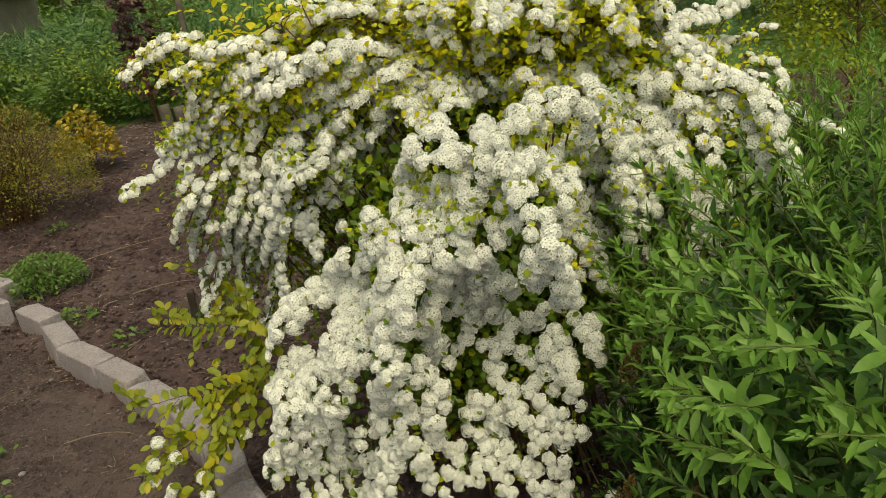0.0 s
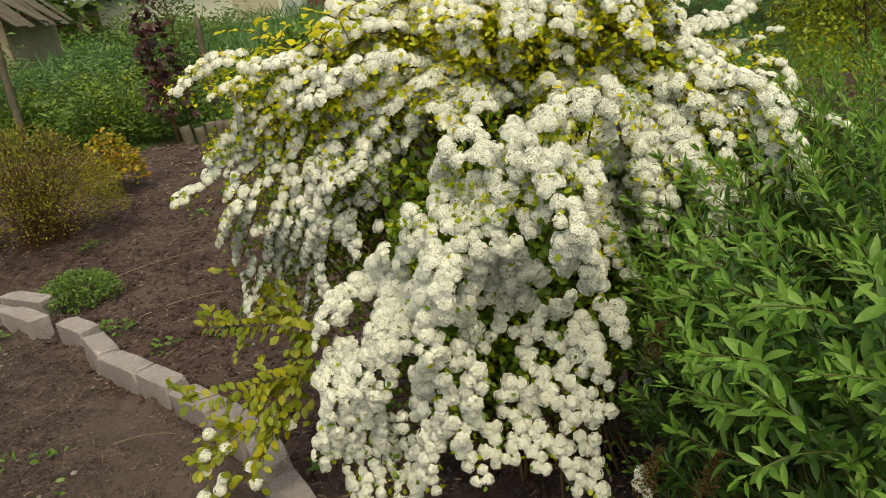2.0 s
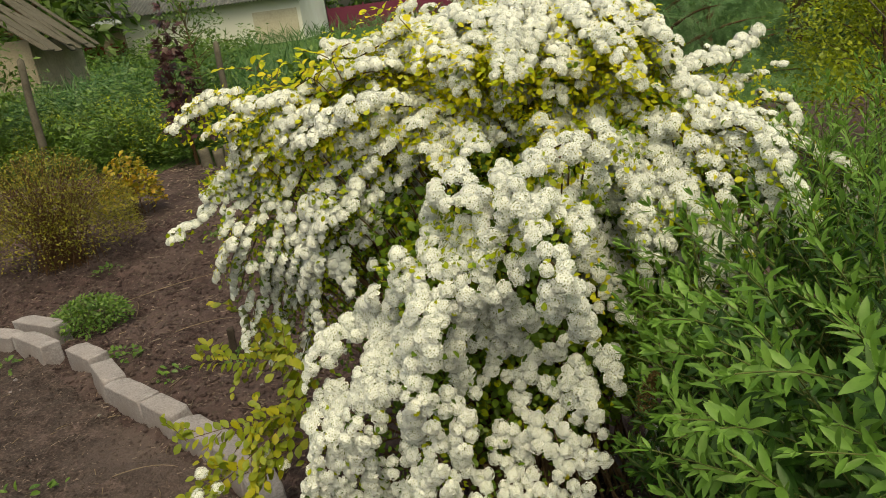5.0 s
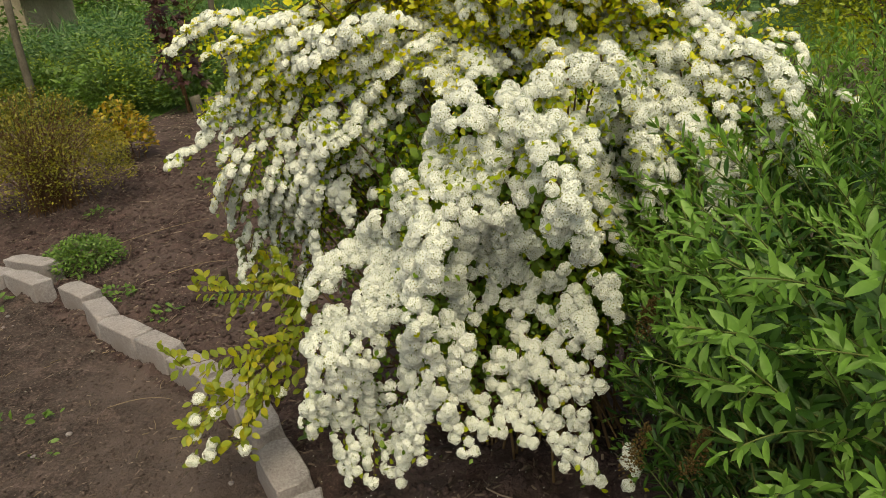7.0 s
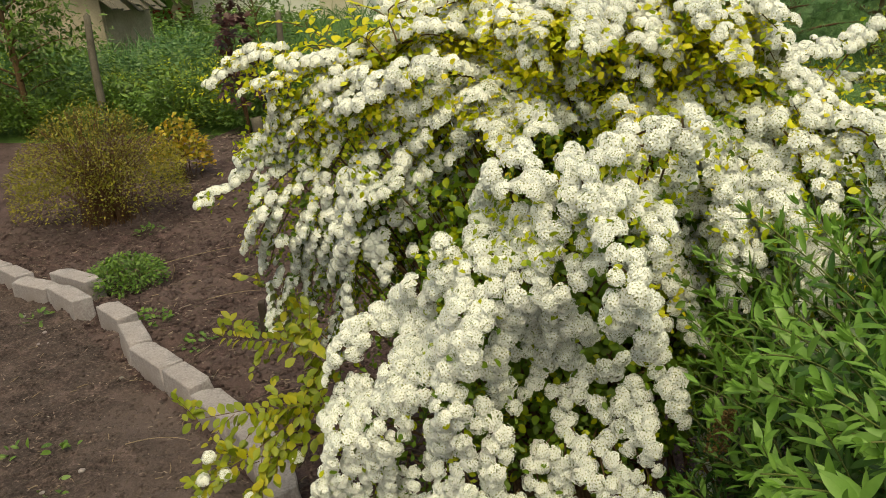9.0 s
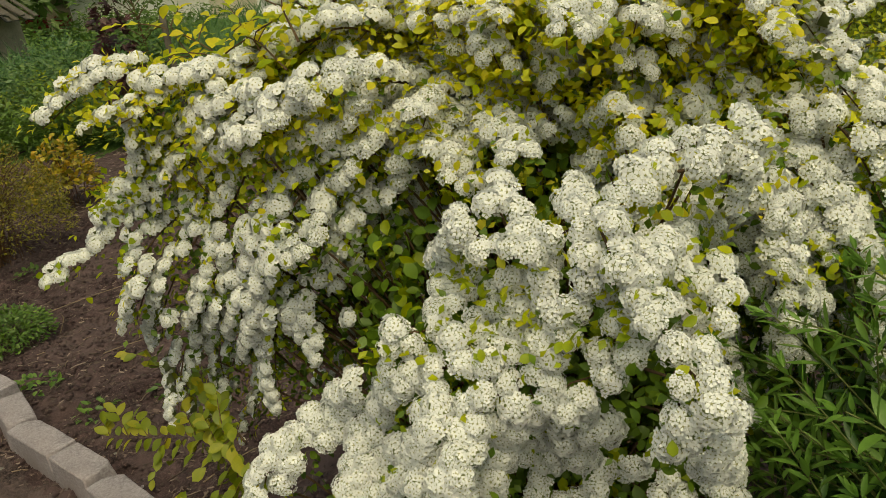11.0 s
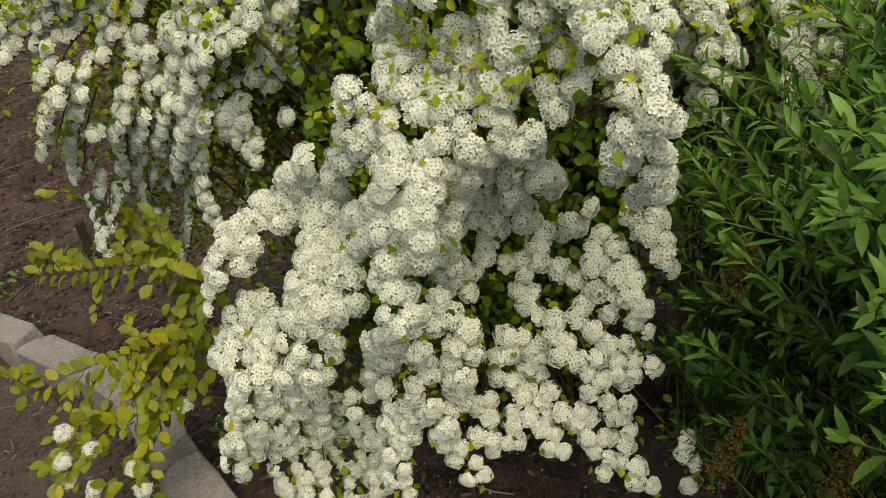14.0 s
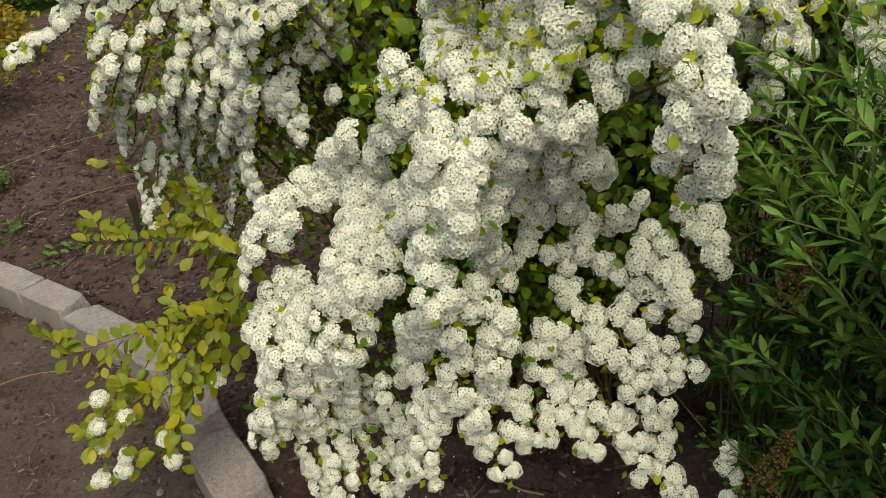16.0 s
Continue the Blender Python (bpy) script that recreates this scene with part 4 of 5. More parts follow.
for p, n, s in heads[:300]:
    placed("flower_head", cluster_meshes[rng.integers(6)], spirea, p, head_frame(n), s)
rest = heads[300:]
kinds = rng.integers(0, 6, len(rest)) + np.where(np.arange(len(rest)) < 800, 0, np.where(np.array([h[0][1] for h in rest]) > 2.26, 12, 6))
v, t, m = spread(MIDDLE + FAR + HIDDEN, kinds, [h[0] for h in rest], [head_frame(h[1]) for h in rest], [h[2] for h in rest])
part("flower_heads", mesh_of("flower_heads", v, t, [PETAL, HEART, CUP_SHADED], m), spirea, "white flower clusters along the arching branches", "stuff")
for name, mat in (("gold", GOLD), ("lime", LIME), ("green", GREEN)):
    L = leaves[name]
    v, t, m = spread(SPIREA_LEAF + BACK_LEAF, rng.integers(0, 2, len(L)) + np.array([2 if l[3] < (0.022 if l[0][1] > 1.9 else 0.016) else 0 for l in L]), [l[0] for l in L], [frames_of(l[1], l[2]) for l in L], [l[3] for l in L])
    part(name + "_leaves", mesh_of(name + "_leaves", v, t, [mat], m), spirea, {"gold": "golden yellow leaves", "lime": "lime green leaves", "green": "darker green inner leaves"}[name], "stuff")
leaf_meshes = [mesh_of("leaf", v, t, [SPRIG], m) for v, t, m in BIG_LEAF]
for p, a, f, s in sprig_leaves[:300]:
    placed("leaf", leaf_meshes[rng.integers(2)], spirea, p, frames_of(a, f), s)
L = sprig_leaves[300:]
if L:
    v, t, m = spread(SPIREA_LEAF, rng.integers(0, 2, len(L)), [l[0] for l in L], [frames_of(l[1], l[2]) for l in L], [l[3] for l in L])
    part("sprig_leaves", mesh_of("sprig_leaves", v, t, [SPRIG_SMALL], m), spirea, "yellow-green leaves on low sprigs", "stuff")

# ---- narrow-leaved shrub beside it ----
shrub = thing("narrow_leaved_shrub", "leafy green shrub with narrow pointed leaves on upright shoots", "shrub")
NARROW = [leaf_shape(1, 0.25, 0.45, 0.35, 0.12, 4, 0.15), leaf_shape(1, 0.29, 0.5, 0.25, 0.30, 4, 0.15), leaf_shape(1, 0.22, 0.42, 0.5, -0.08, 4, 0.15)]
HUB = np.array([0.86, 1.22, 0.30])
shrub_leaves, tip_leaves, shoots = [], [], []


def shoot(tip, root, leafy=0.55, size=1.0):
    """A shoot that rises from its foot and arches over to its tip, leafy over its outer part."""
    root, tip = np.array(root), np.array(tip)
    knee = root + (tip - root) * np.array([0.52, 0.52, 0.56])
    knee += jitter(0.04) + np.array([0, 0, 0.06])
    knee[:2] += 0.10 * (root[:2] - tip[:2])
    ln = np.linalg.norm(tip - root)
    n = int(ln / 0.0112)
    pts = bez(root, knee, tip, n)
    d = unit(np.gradient(pts, axis=0))
    shoots.append((pts[::3], 0.0026, 0.0010))
    first = int(n * (1 - leafy))
    for i in range(first, n):
        s = (i - first) / max(1, n - first)
        ph = i * 2.4 + rng.normal(0, 0.3)
        a = unit(np.cross(d[i], [0.31, 0.2, 0.93]))
        b = np.cross(d[i], a)
        ray = math.cos(ph) * a + math.sin(ph) * b
        spread_out = 1.0 - 0.5 * s ** 4
        way = unit(ray * spread_out + d[i] * 0.62 + np.array([0, 0, 0.18]) + jitter(0.16))
        face = unit(d[i] * 0.8 - ray * 0.5 + np.array([0, 0, 0.9]) + jitter(0.2))
        long = size * rng.uniform(0.024, 0.041) * (0.78 + 0.4 * min(1, s * 2.2)) * (1 if s < 0.86 else 0.66)
        # the pale, light-painted colour goes to the outer third of the higher shoots
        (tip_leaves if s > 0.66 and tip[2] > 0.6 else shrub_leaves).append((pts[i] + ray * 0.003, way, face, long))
    for k in range(5):   # the folded bud of young leaves
        tip_leaves.append((pts[-1], unit(d[-1] + jitter(0.2)), unit(jitter(1)), size * rng.uniform(0.018, 0.030)))


def reach_of(el):
    e = np.clip((el - 0.05) / 0.85, 0, 1)
    return 0.55 + 0.34 * e * e * (3 - 2 * e)


def flank(tip):
    """Keeps a tip on the shrub's side of the narrow gap beside the spirea."""
    least = 0.30 + 0.10 * max(0.0, tip[1] - 1.3) + abs(rng.normal(0, 0.025))
    tip[0] = max(tip[0], least)
    return tip


for k in range(450):
    el = math.asin(rng.uniform(0.30, 1.0)) * 0.98
    az = rng.uniform(1.6, 5.4) if k < 395 else rng.uniform(-0.9, 1.6)
    d = np.array([math.cos(az) * math.cos(el), math.sin(az) * math.cos(el), math.sin(el)])
    tip = flank(HUB + d * reach_of(el) * rng.uniform(0.66, 1.06))
    if tip[2] < 0.76 and tip[1] < 1.3 and rng.random() < 0.85:
        continue
    root = np.array([HUB[0] + rng.normal(0, 0.14), HUB[1] + rng.normal(0, 0.14), 0.06])
    shoot(tip, root, rng.uniform(0.34, 0.52))
for k in range(44):   # beside the spirea
    tip = flank(np.array([rng.uniform(0.30, 0.48), rng.uniform(1.2, 1.62), rng.uniform(0.24, 0.88)]))
    shoot(tip, (tip[0] + rng.uniform(0.2, 0.35), tip[1] + rng.normal(0, 0.08), 0.04), 0.55, 0.85)
for k in range(16):   # long ones that lean out over the path
    tip = np.array([rng.uniform(0.28, 0.5), rng.uniform(0.78, 1.15), rng.uniform(0.72, 1.06)])
    shoot(tip, (HUB[0] + rng.normal(0.05, 0.1), HUB[1] + rng.normal(0, 0.1), 0.06), 0.42, 1.12)
for k in range(230):   # lighter shoots further along the row
    x, y = rng.uniform(0.72, 1.9), rng.uniform(1.4, 2.35)
    if y > 1.75 and x < 0.95:
        continue
    shoot((x, y, rng.uniform(0.82, 1.04) + 0.28 * min(1.0, max(0.0, x - 0.85) / 0.5)), (x + rng.normal(0.1, 0.1), y + rng.normal(0, 0.1), 0.02), 0.66, 0.9)
for k in range(95):   # fresh upright shoots in front of the spirea's far side
    x, y = rng.uniform(0.44, 1.0), rng.uniform(1.42, 1.86)
    x = max(x, 0.40 + 0.35 * max(0.0, y - 1.5))
    shoot((x, y, rng.uniform(0.82, 1.0) + 0.16 * min(1.0, (x - 0.4) / 0.4)), (x + rng.normal(0.08, 0.08), y + rng.normal(-0.05, 0.08), 0.03), 0.5, 0.82)
for k in range(2600):   # older leaves added to block light and deepen the shade inside
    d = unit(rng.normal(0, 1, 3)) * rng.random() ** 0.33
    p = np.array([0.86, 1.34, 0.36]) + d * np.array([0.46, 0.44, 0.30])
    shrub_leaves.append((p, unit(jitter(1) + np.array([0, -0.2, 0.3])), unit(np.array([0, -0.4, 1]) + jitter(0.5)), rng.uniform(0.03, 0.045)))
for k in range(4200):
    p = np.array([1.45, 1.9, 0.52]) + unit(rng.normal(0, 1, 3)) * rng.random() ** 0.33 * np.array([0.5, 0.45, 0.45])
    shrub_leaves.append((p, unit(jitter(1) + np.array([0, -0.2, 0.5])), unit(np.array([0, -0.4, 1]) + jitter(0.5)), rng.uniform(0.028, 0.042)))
for p, a, b in shoots:
    v, t = tube(p, a, b, 4)
    part("shoot", mesh_of("shoot", v, t, [GREENSTEM]), shrub)
shrub_leaves.sort(key=lambda l: l[0][0] + l[0][1])
narrow_meshes = [mesh_of("leaf", v, t, [WILLOW_ONE], m) for v, t, m in NARROW]
for p, a, f, s in shrub_leaves[:300]:
    placed("leaf", narrow_meshes[rng.integers(3)], shrub, p, frames_of(a, f), s)
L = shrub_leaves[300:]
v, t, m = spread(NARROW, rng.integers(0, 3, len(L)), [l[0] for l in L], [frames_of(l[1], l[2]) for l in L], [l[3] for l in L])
part("leaves", mesh_of("leaves", v, t, [WILLOW_SHADED], m), shrub, "narrow green leaves, darkened to suggest the shade within the shrub", "stuff")
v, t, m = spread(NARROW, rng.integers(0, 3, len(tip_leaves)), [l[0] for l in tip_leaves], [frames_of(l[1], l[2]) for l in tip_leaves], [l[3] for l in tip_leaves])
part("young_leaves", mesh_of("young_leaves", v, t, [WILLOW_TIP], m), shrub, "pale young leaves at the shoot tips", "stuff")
# last year's dry flower heads, their brown darkened for the shadow they hang in
grain = (np.array([(1, 0, 0), (-1, 0, 0), (0, 1, 0), (0, -1, 0), (0, 0, 1), (0, 0, -1.0)]), np.array([(0, 2, 4), (2, 1, 4), (1, 3, 4), (3, 0, 4), (2, 0, 5), (1, 2, 5), (3, 1, 5), (0, 3, 5)]), np.zeros(8, int))
for c, ln in (((0.325, 1.235, 0.50), 0.11), ((0.36, 1.32, 0.74), 0.07), ((0.40, 1.12, 0.58), 0.09)):
    k = 260
    u = rng.uniform(0, 1, k)
    ax = unit(np.array([0.35, 0.1, 0.9]))
    off = unit(rng.normal(0, 1, (k, 3))) * (0.026 * np.sqrt(1.05 - u))[:, None] * rng.uniform(0.5, 1, (k, 1))
    pl = np.array(c) + ax * (u[:, None] - 0.5) * ln + off
    v, t, m = spread([grain], np.zeros(k, int), pl, np.tile(np.eye(3), (k, 1, 1)), rng.uniform(0.0018, 0.0034, k))
    part("dry_flower_head", mesh_of("dry_flower_head", v, t, [SEED_SHADED]), shrub, "brown dried flower head of last year")

# ---- brick edging ----


def brick_mesh(length, width, tall, seed):
    bm = bmesh.new()
    bmesh.ops.create_cube(bm, size=1.0)
    bmesh.ops.scale(bm, vec=(length, width, tall), verts=bm.verts)
    bmesh.ops.subdivide_edges(bm, edges=bm.edges[:], cuts=5, use_grid_fill=True)
    r = random.Random(seed)
    sharp = [e for e in bm.edges if len(e.link_faces) == 2 and e.calc_face_angle() > 0.5]
    bmesh.ops.bevel(bm, geom=sharp, offset=0.004, segments=1, affect="EDGES")
    chips = [Vector((r.choice((-1, 1)) * length / 2, r.choice((-1, 1)) * width / 2, tall / 2)) for _ in range(2)]
    for v in bm.verts:
        nz = noise.noise(v.co * 16 + Vector((seed, 0, 0))) * 0.004 + noise.noise(v.co * 45 + Vector((0, seed, 0))) * 0.003
        v.co += v.co.normalized() * nz
        for c in chips:
            g = (v.co - c).length
            if g < 0.045:
                v.co += (-c).normalized() * (0.045 - g) * 0.4
    bmesh.ops.triangulate(bm, faces=bm.faces[:])
    me = bpy.data.meshes.new("edging_brick")
    bm.to_mesh(me)
    bm.free()
    for p in me.polygons:
        p.use_smooth = True
    me.set_sharp_from_angle(angle=radians(28))
    me.materials.append(BRICK)
    return me


def brick(a, b, seed, deep=0.105, tall=0.16, lift=0.0, lean=0.0):
    """A brick whose front top edge runs from a to b; it reaches back into the bed."""
    a, b = np.array(a), np.array(b)
    ln = np.linalg.norm(b - a)
    d = (b - a) / ln
    nrm = np.array([-d[1], d[0]])
    c = (a + b) / 2 + nrm * deep / 2
    z = float(lie(c[0], c[1])) + 0.10 - tall / 2 + lift
    ob = new("edging_brick", brick_mesh(ln - 0.014, deep, tall, seed))
    slope = math.degrees(math.atan2(float(lie(*b)) - float(lie(*a)), ln))
    ob.matrix_basis = pose(c[0], c[1], z, lean, -slope, math.degrees(math.atan2(d[1], d[0])))
    return tagged(ob, "weathered grey-white brick set in the soil as edging", "brick", "bricks edging the bed")


for k, (a, b, lift, lean) in enumerate((((-3.66, 4.16), (-3.36, 4.00), 0.0, 1), ((-3.35, 3.99), (-3.06, 3.80), 0.005, -2), ((-3.05, 3.74), (-2.71, 3.60), 0.0, 2), ((-2.70, 3.59), (-2.37, 3.36), 0.012, -2),
                                        ((-2.88, 3.86), (-2.50, 3.67), 0.02, 1), ((-2.21, 3.32), (-1.98, 3.15), 0.018, 2), ((-1.97, 3.12), (-1.78, 2.90), 0.004, -4), ((-1.77, 2.89), (-1.50, 2.69), 0.0, 1),
                                        ((-1.49, 2.67), (-1.28, 2.51), 0.008, -2), ((-1.27, 2.50), (-1.03, 2.28), -0.002, 2), ((-1.01, 2.26), (-0.84, 2.08), 0.0, -1), ((-0.80, 2.02), (-0.68, 1.80), 0.006, 3),
                                        ((-0.67, 1.76), (-0.53, 1.54), 0.0, -3), ((-0.51, 1.52), (-0.43, 1.30), 0.01, 2))):
    brick(a, b, k + 1, lean=lean, lift=lift)

# ---- litter on the ground ----
chip = (np.array([(-0.16, -0.5, 0), (0.14, -0.42, 0.02), (0.12, 0.5, 0), (-0.13, 0.44, 0.02), (0.0, -0.3, 0.10), (0.02, 0.3, 0.12)]),
        np.array([(0, 1, 4), (1, 2, 5), (1, 5, 4), (2, 3, 5), (3, 0, 4), (3, 4, 5)]), np.zeros(6, int))
stick = (np.array([(-0.03, -0.5, 0), (0.03, -0.5, 0), (0, -0.5, 0.05), (-0.025, 0.5, 0.02), (0.025, 0.5, 0.02), (0.01, 0.5, 0.07), (0.05, 0, 0.02), (0.1, 0.02, 0.02), (0.07, 0, 0.07)]),
         np.array([(0, 1, 7), (0, 7, 6), (6, 7, 4), (6, 4, 3), (1, 2, 8), (1, 8, 7), (7, 8, 5), (7, 5, 4), (2, 0, 6), (2, 6, 8), (8, 6, 3), (8, 3, 5)]), np.zeros(12, int))


def litter(name, template, mat, count, box, bed, lo, hi, label):
    x, y = rng.uniform(box[0], box[1], count), rng.uniform(box[2], box[3], count)
    ok = in_bed(x, y) == bed if bed is not None else np.ones(count, bool)
    x, y = x[ok], y[ok]
    n = len(x)
    z = height(x, y) + 0.001
    a = rng.uniform(0, 6.28, n)
    fr = frames_of(np.stack([np.cos(a), np.sin(a), rng.normal(0, 0.18, n)], 1), unit(np.stack([rng.normal(0, 0.25, n), rng.normal(0, 0.25, n), np.ones(n)], 1)))
    v, t, m = spread([template], np.zeros(n, int), np.stack([x, y, z], 1), fr, rng.uniform(lo, hi, n))
    return tagged(new(name, mesh_of(name, v, t, [mat], m, smooth=False)), label, "mulch", kind="stuff")


litter("bark_mulch", chip, CHIP, 38000, (-4.4, 0.8, 1.4, 6.4), True, 0.007, 0.032, "dark bark chips and crumbs strewn over the bed soil")
litter("soil_clods", (grain[0] * np.array([1.0, 0.75, 0.6]), grain[1], grain[2]), SOIL_BED, 20000, (-4.4, 0.4, 1.5, 6.4), True, 0.005, 0.024, "dark clods of dug soil on the bed")
litter("path_clods", (grain[0] * np.array([1.0, 0.8, 0.5]), grain[1], grain[2]), SOIL_PATH, 9000, (-3.6, -0.3, 1.2, 4.2), False, 0.003, 0.013, "small clods of trodden earth on the path")
litter("soil_crumbs", chip, CHIP, 20000, (-3.6, -0.3, 1.2, 4.2), False, 0.004, 0.020, "loose crumbs and chips of bark on the path")
litter("coarse_mulch", chip, CHIP, 9000, (-4.6, -0.4, 6.3, 9.2), True, 0.02, 0.07, "bark chips strewn over the far end of the bed")
litter("dry_stalks", stick, CHIP, 1100, (-3.8, 0.2, 1.4, 5.4), True, 0.04, 0.11, "thin dry stalks lying on the bed")
litter("straw_bits", stick, STRAW, 260, (-3.4, -0.1, 1.3, 4.6), None, 0.02, 0.07, "bits of dry straw on the soil")
petal = (np.array([(-0.5, 0, 0), (0, -0.5, 0.1), (0.5, 0, 0), (0, 0.5, 0.1)]), np.array([(0, 1, 2), (0, 2, 3)]), np.zeros(2, int))
litter("fallen_petals", petal, PETAL, 420, (-0.6, 0.7, 1.35, 2.3), None, 0.003, 0.006, "white petals fallen under the bush")
# loose stones and longer stalks
for k in range(34):
    x, y = rng.uniform(-2.9, -0.7), rng.uniform(1.6, 4.2)
    r = rng.uniform(0.004, 0.011)
    bm = bmesh.new()
    bmesh.ops.create_icosphere(bm, subdivisions=2, radius=r)
    for v in bm.verts:
        v.co *= 1 + 0.5 * noise.noise(v.co * (0.9 / r) + Vector((k, 0, 0)))
        v.co.z *= 0.6
    me = bpy.data.meshes.new("pebble")
    bm.to_mesh(me)
    bm.free()
    me.materials.append(BRICK if k % 3 else STONE)
    ob = new("pebble", me)
    ob.matrix_basis = pose(x, y, float(height(x, y)) + 0.3 * r, 0, 0, 50 * k)
    tagged(ob, "small pale stone lying on the soil", "stone", "pebbles on the soil")
for a_, b_, lift, r in (((-2.45, 4.35), (-1.95, 4.75), 0.02, 0.003), ((-2.22, 4.05), (-2.19, 4.07), 0.12, 0.004), ((-1.38, 2.22), (-1.15, 2.26), 0.02, 0.002), ((-1.75, 3.6), (-1.45, 3.75), 0.02, 0.0025), ((-0.95, 2.6), (-0.75, 2.75), 0.02, 0.003)):
    p0, p1 = np.array([*a_, float(height(*a_)) + 0.004]), np.array([*b_, float(height(*b_)) + lift])
    v, t = tube(bez(p0, 0.5 * (p0 + p1) + np.array([0.01, 0.015, 0.012]), p1, 8), r, r * 0.5, 5)
    tagged(new("dry_stalk", mesh_of("dry_stalk", v, t, [STRAW])), "pale dry plant stalk on the bed", "stalk", "dry stalks")
peg = new("wooden_peg", brick_mesh(0.035, 0.04, 0.24, 40))
peg.data.materials.clear()
peg.data.materials.append(PEG)
peg.matrix_basis = pose(-1.30, 3.30, float(lie(-1.3, 3.3)) + 0.05, 3, 2, 20)
tagged(peg, "dark wooden peg driven into the bed", "peg")

# ---- plants in the bed ----


def clump(name, label, place, radius, tall, count, template, mats, length, lean=0.8, category="plant", upright=0.5, stalks=0, stalk_mat=None, group="", kind="", slim=1.0):
    """A leafy plant: leaves on stalks that fan out of one foot."""
    ob = thing(name, label, category, group, kind)
    pl, way, face, size = [], [], [], []
    for k in range(count):
        a, r = rng.uniform(0, 6.28), math.sqrt(rng.random())
        d = np.array([math.cos(a) * r, math.sin(a) * r, 0])
        h = tall * (1 - 0.55 * r * r) * rng.uniform(0.35, 1.0)
        p = np.array(place) + d * radius + np.array([0, 0, h])
        pl.append(p)
        way.append(unit(d * lean + np.array([0, 0, upright * 0.6]) + jitter(0.45)))
        face.append(unit(np.array([0, -0.2, 1]) - d * 0.3 + jitter(0.35)))
        size.append(length * rng.uniform(0.6, 1.2))
    v, t, m = spread(template, rng.integers(0, len(template), count), pl, frames_of(np.array(way), np.array(face)), size)
    part("leaves", mesh_of("leaves", v, t, mats, m), ob)
    for k in range(stalks):
        a, r = rng.uniform(0, 6.28), math.sqrt(rng.random()) * 0.9
        tip = np.array(place) + np.array([math.cos(a) * r * radius, math.sin(a) * r * radius, tall * (1 - 0.5 * r * r) * 0.95])
        foot = np.array(place) + np.array([rng.normal(0, 0.15) * radius, rng.normal(0, 0.15) * radius, -0.01])
        knee = 0.5 * (tip + foot) + np.array([0, 0, 0.06 * tall]) - 0.1 * (tip - foot) * np.array([1, 1, 0])
        v, t = tube(bez(foot, knee, tip, 7), (0.005 * tall + 0.001) * slim, 0.0015, 4)
        part("stalk", mesh_of("stalk", v, t, [stalk_mat]), ob)
    return ob


def ground_at(x, y, dz=0.0):
    return (x, y, float(lie(x, y)) + dz)


OVAL = [leaf_shape(1, 0.55, 0.5, 0.25, 0.2, 4), leaf_shape(1, 0.45, 0.45, 0.3, 0.3, 4)]
LOBED = [leaf_shape(1, 0.8, 0.55, 0.15, 0.2, 4), leaf_shape(1, 0.65, 0.5, 0.3, 0.3, 4)]
SMALL = [leaf_shape(1, 0.5, 0.5, 0.2, 0.1, 2)]
FINE = [leaf_shape(1, 0.5, 0.5, 0.25, 0.2, 2), leaf_shape(1, 0.36, 0.45, 0.3, 0.35, 2)]
clump("weed_clump", "low clump of bright green weed leaves on bare soil", ground_at(-2.42, 3.92), 0.235, 0.21, 1900, OVAL, [HERB], 0.027, upright=0.45, category="weed", stalks=25, stalk_mat=GREENSTEM)
clump("twiggy_shrub", "rounded twiggy shrub with tiny olive leaves and brown twigs", ground_at(-3.42, 5.3), 0.66, 1.0, 12000, SMALL, [OLIVE], 0.027, lean=0.5, category="shrub", stalks=210, stalk_mat=TWIG, slim=0.5)
clump("amber_shrub", "small golden shrub with orange-tinted young leaves", ground_at(-3.5, 6.75), 0.29, 0.66, 900, LOBED, [AMBER], 0.05, category="shrub", stalks=16, stalk_mat=TWIG)


def palm_leaf(droop):
    """A leaf of five pointed lobes, like a maple's."""
    v, t = [(0.0, 0.0, 0.0)], []
    for a, r in ((-1.9, 0.5), (-0.85, 0.85), (0.0, 1.0), (0.85, 0.85), (1.9, 0.5)):
        b = len(v)
        for da, q in ((-0.38, 0.5), (0.0, 1.0), (0.38, 0.5)):
            x, y = r * q * math.sin(a + da) * 0.85, 0.3 + r * q * math.cos(a + da) * 0.7
            v.append((x, y, -droop * (x * x + y * y)))
        t += [(0, b + 1, b), (0, b + 2, b + 1)]
    return np.array(v), np.array(t), np.zeros(len(t), int)


PALM = [palm_leaf(0.1), palm_leaf(0.25), palm_leaf(0.4)]
clump("purple_shrub", "slender sapling with lobed dark purple leaves", ground_at(-3.8, 9.1), 0.23, 2.15, 230, PALM, [PURPLE], 0.14, category="shrub", upright=0.0, stalks=5, stalk_mat=TWIG)
for x, y, r, h, n in ((-1.92, 3.32, 0.10, 0.10, 70), (-1.55, 3.1, 0.08, 0.06, 30), (-1.25, 3.25, 0.12, 0.07, 50), (-1.62, 2.2, 0.06, 0.03, 12), (-1.75, 2.15, 0.04, 0.03, 8), (-1.45, 1.95, 0.05, 0.03, 8), (-2.9, 5.0, 0.1, 0.08, 40), (-2.25, 5.6, 0.1, 0.08, 40), (-0.52, 1.95, 0.05, 0.09, 18), (-2.6, 3.35, 0.08, 0.06, 24)):
    clump("weed_seedling", "small green weed sprouting from the soil", ground_at(x, y), r, h, n, OVAL, [HERB], 0.035, category="weed", group="weeds in the soil")

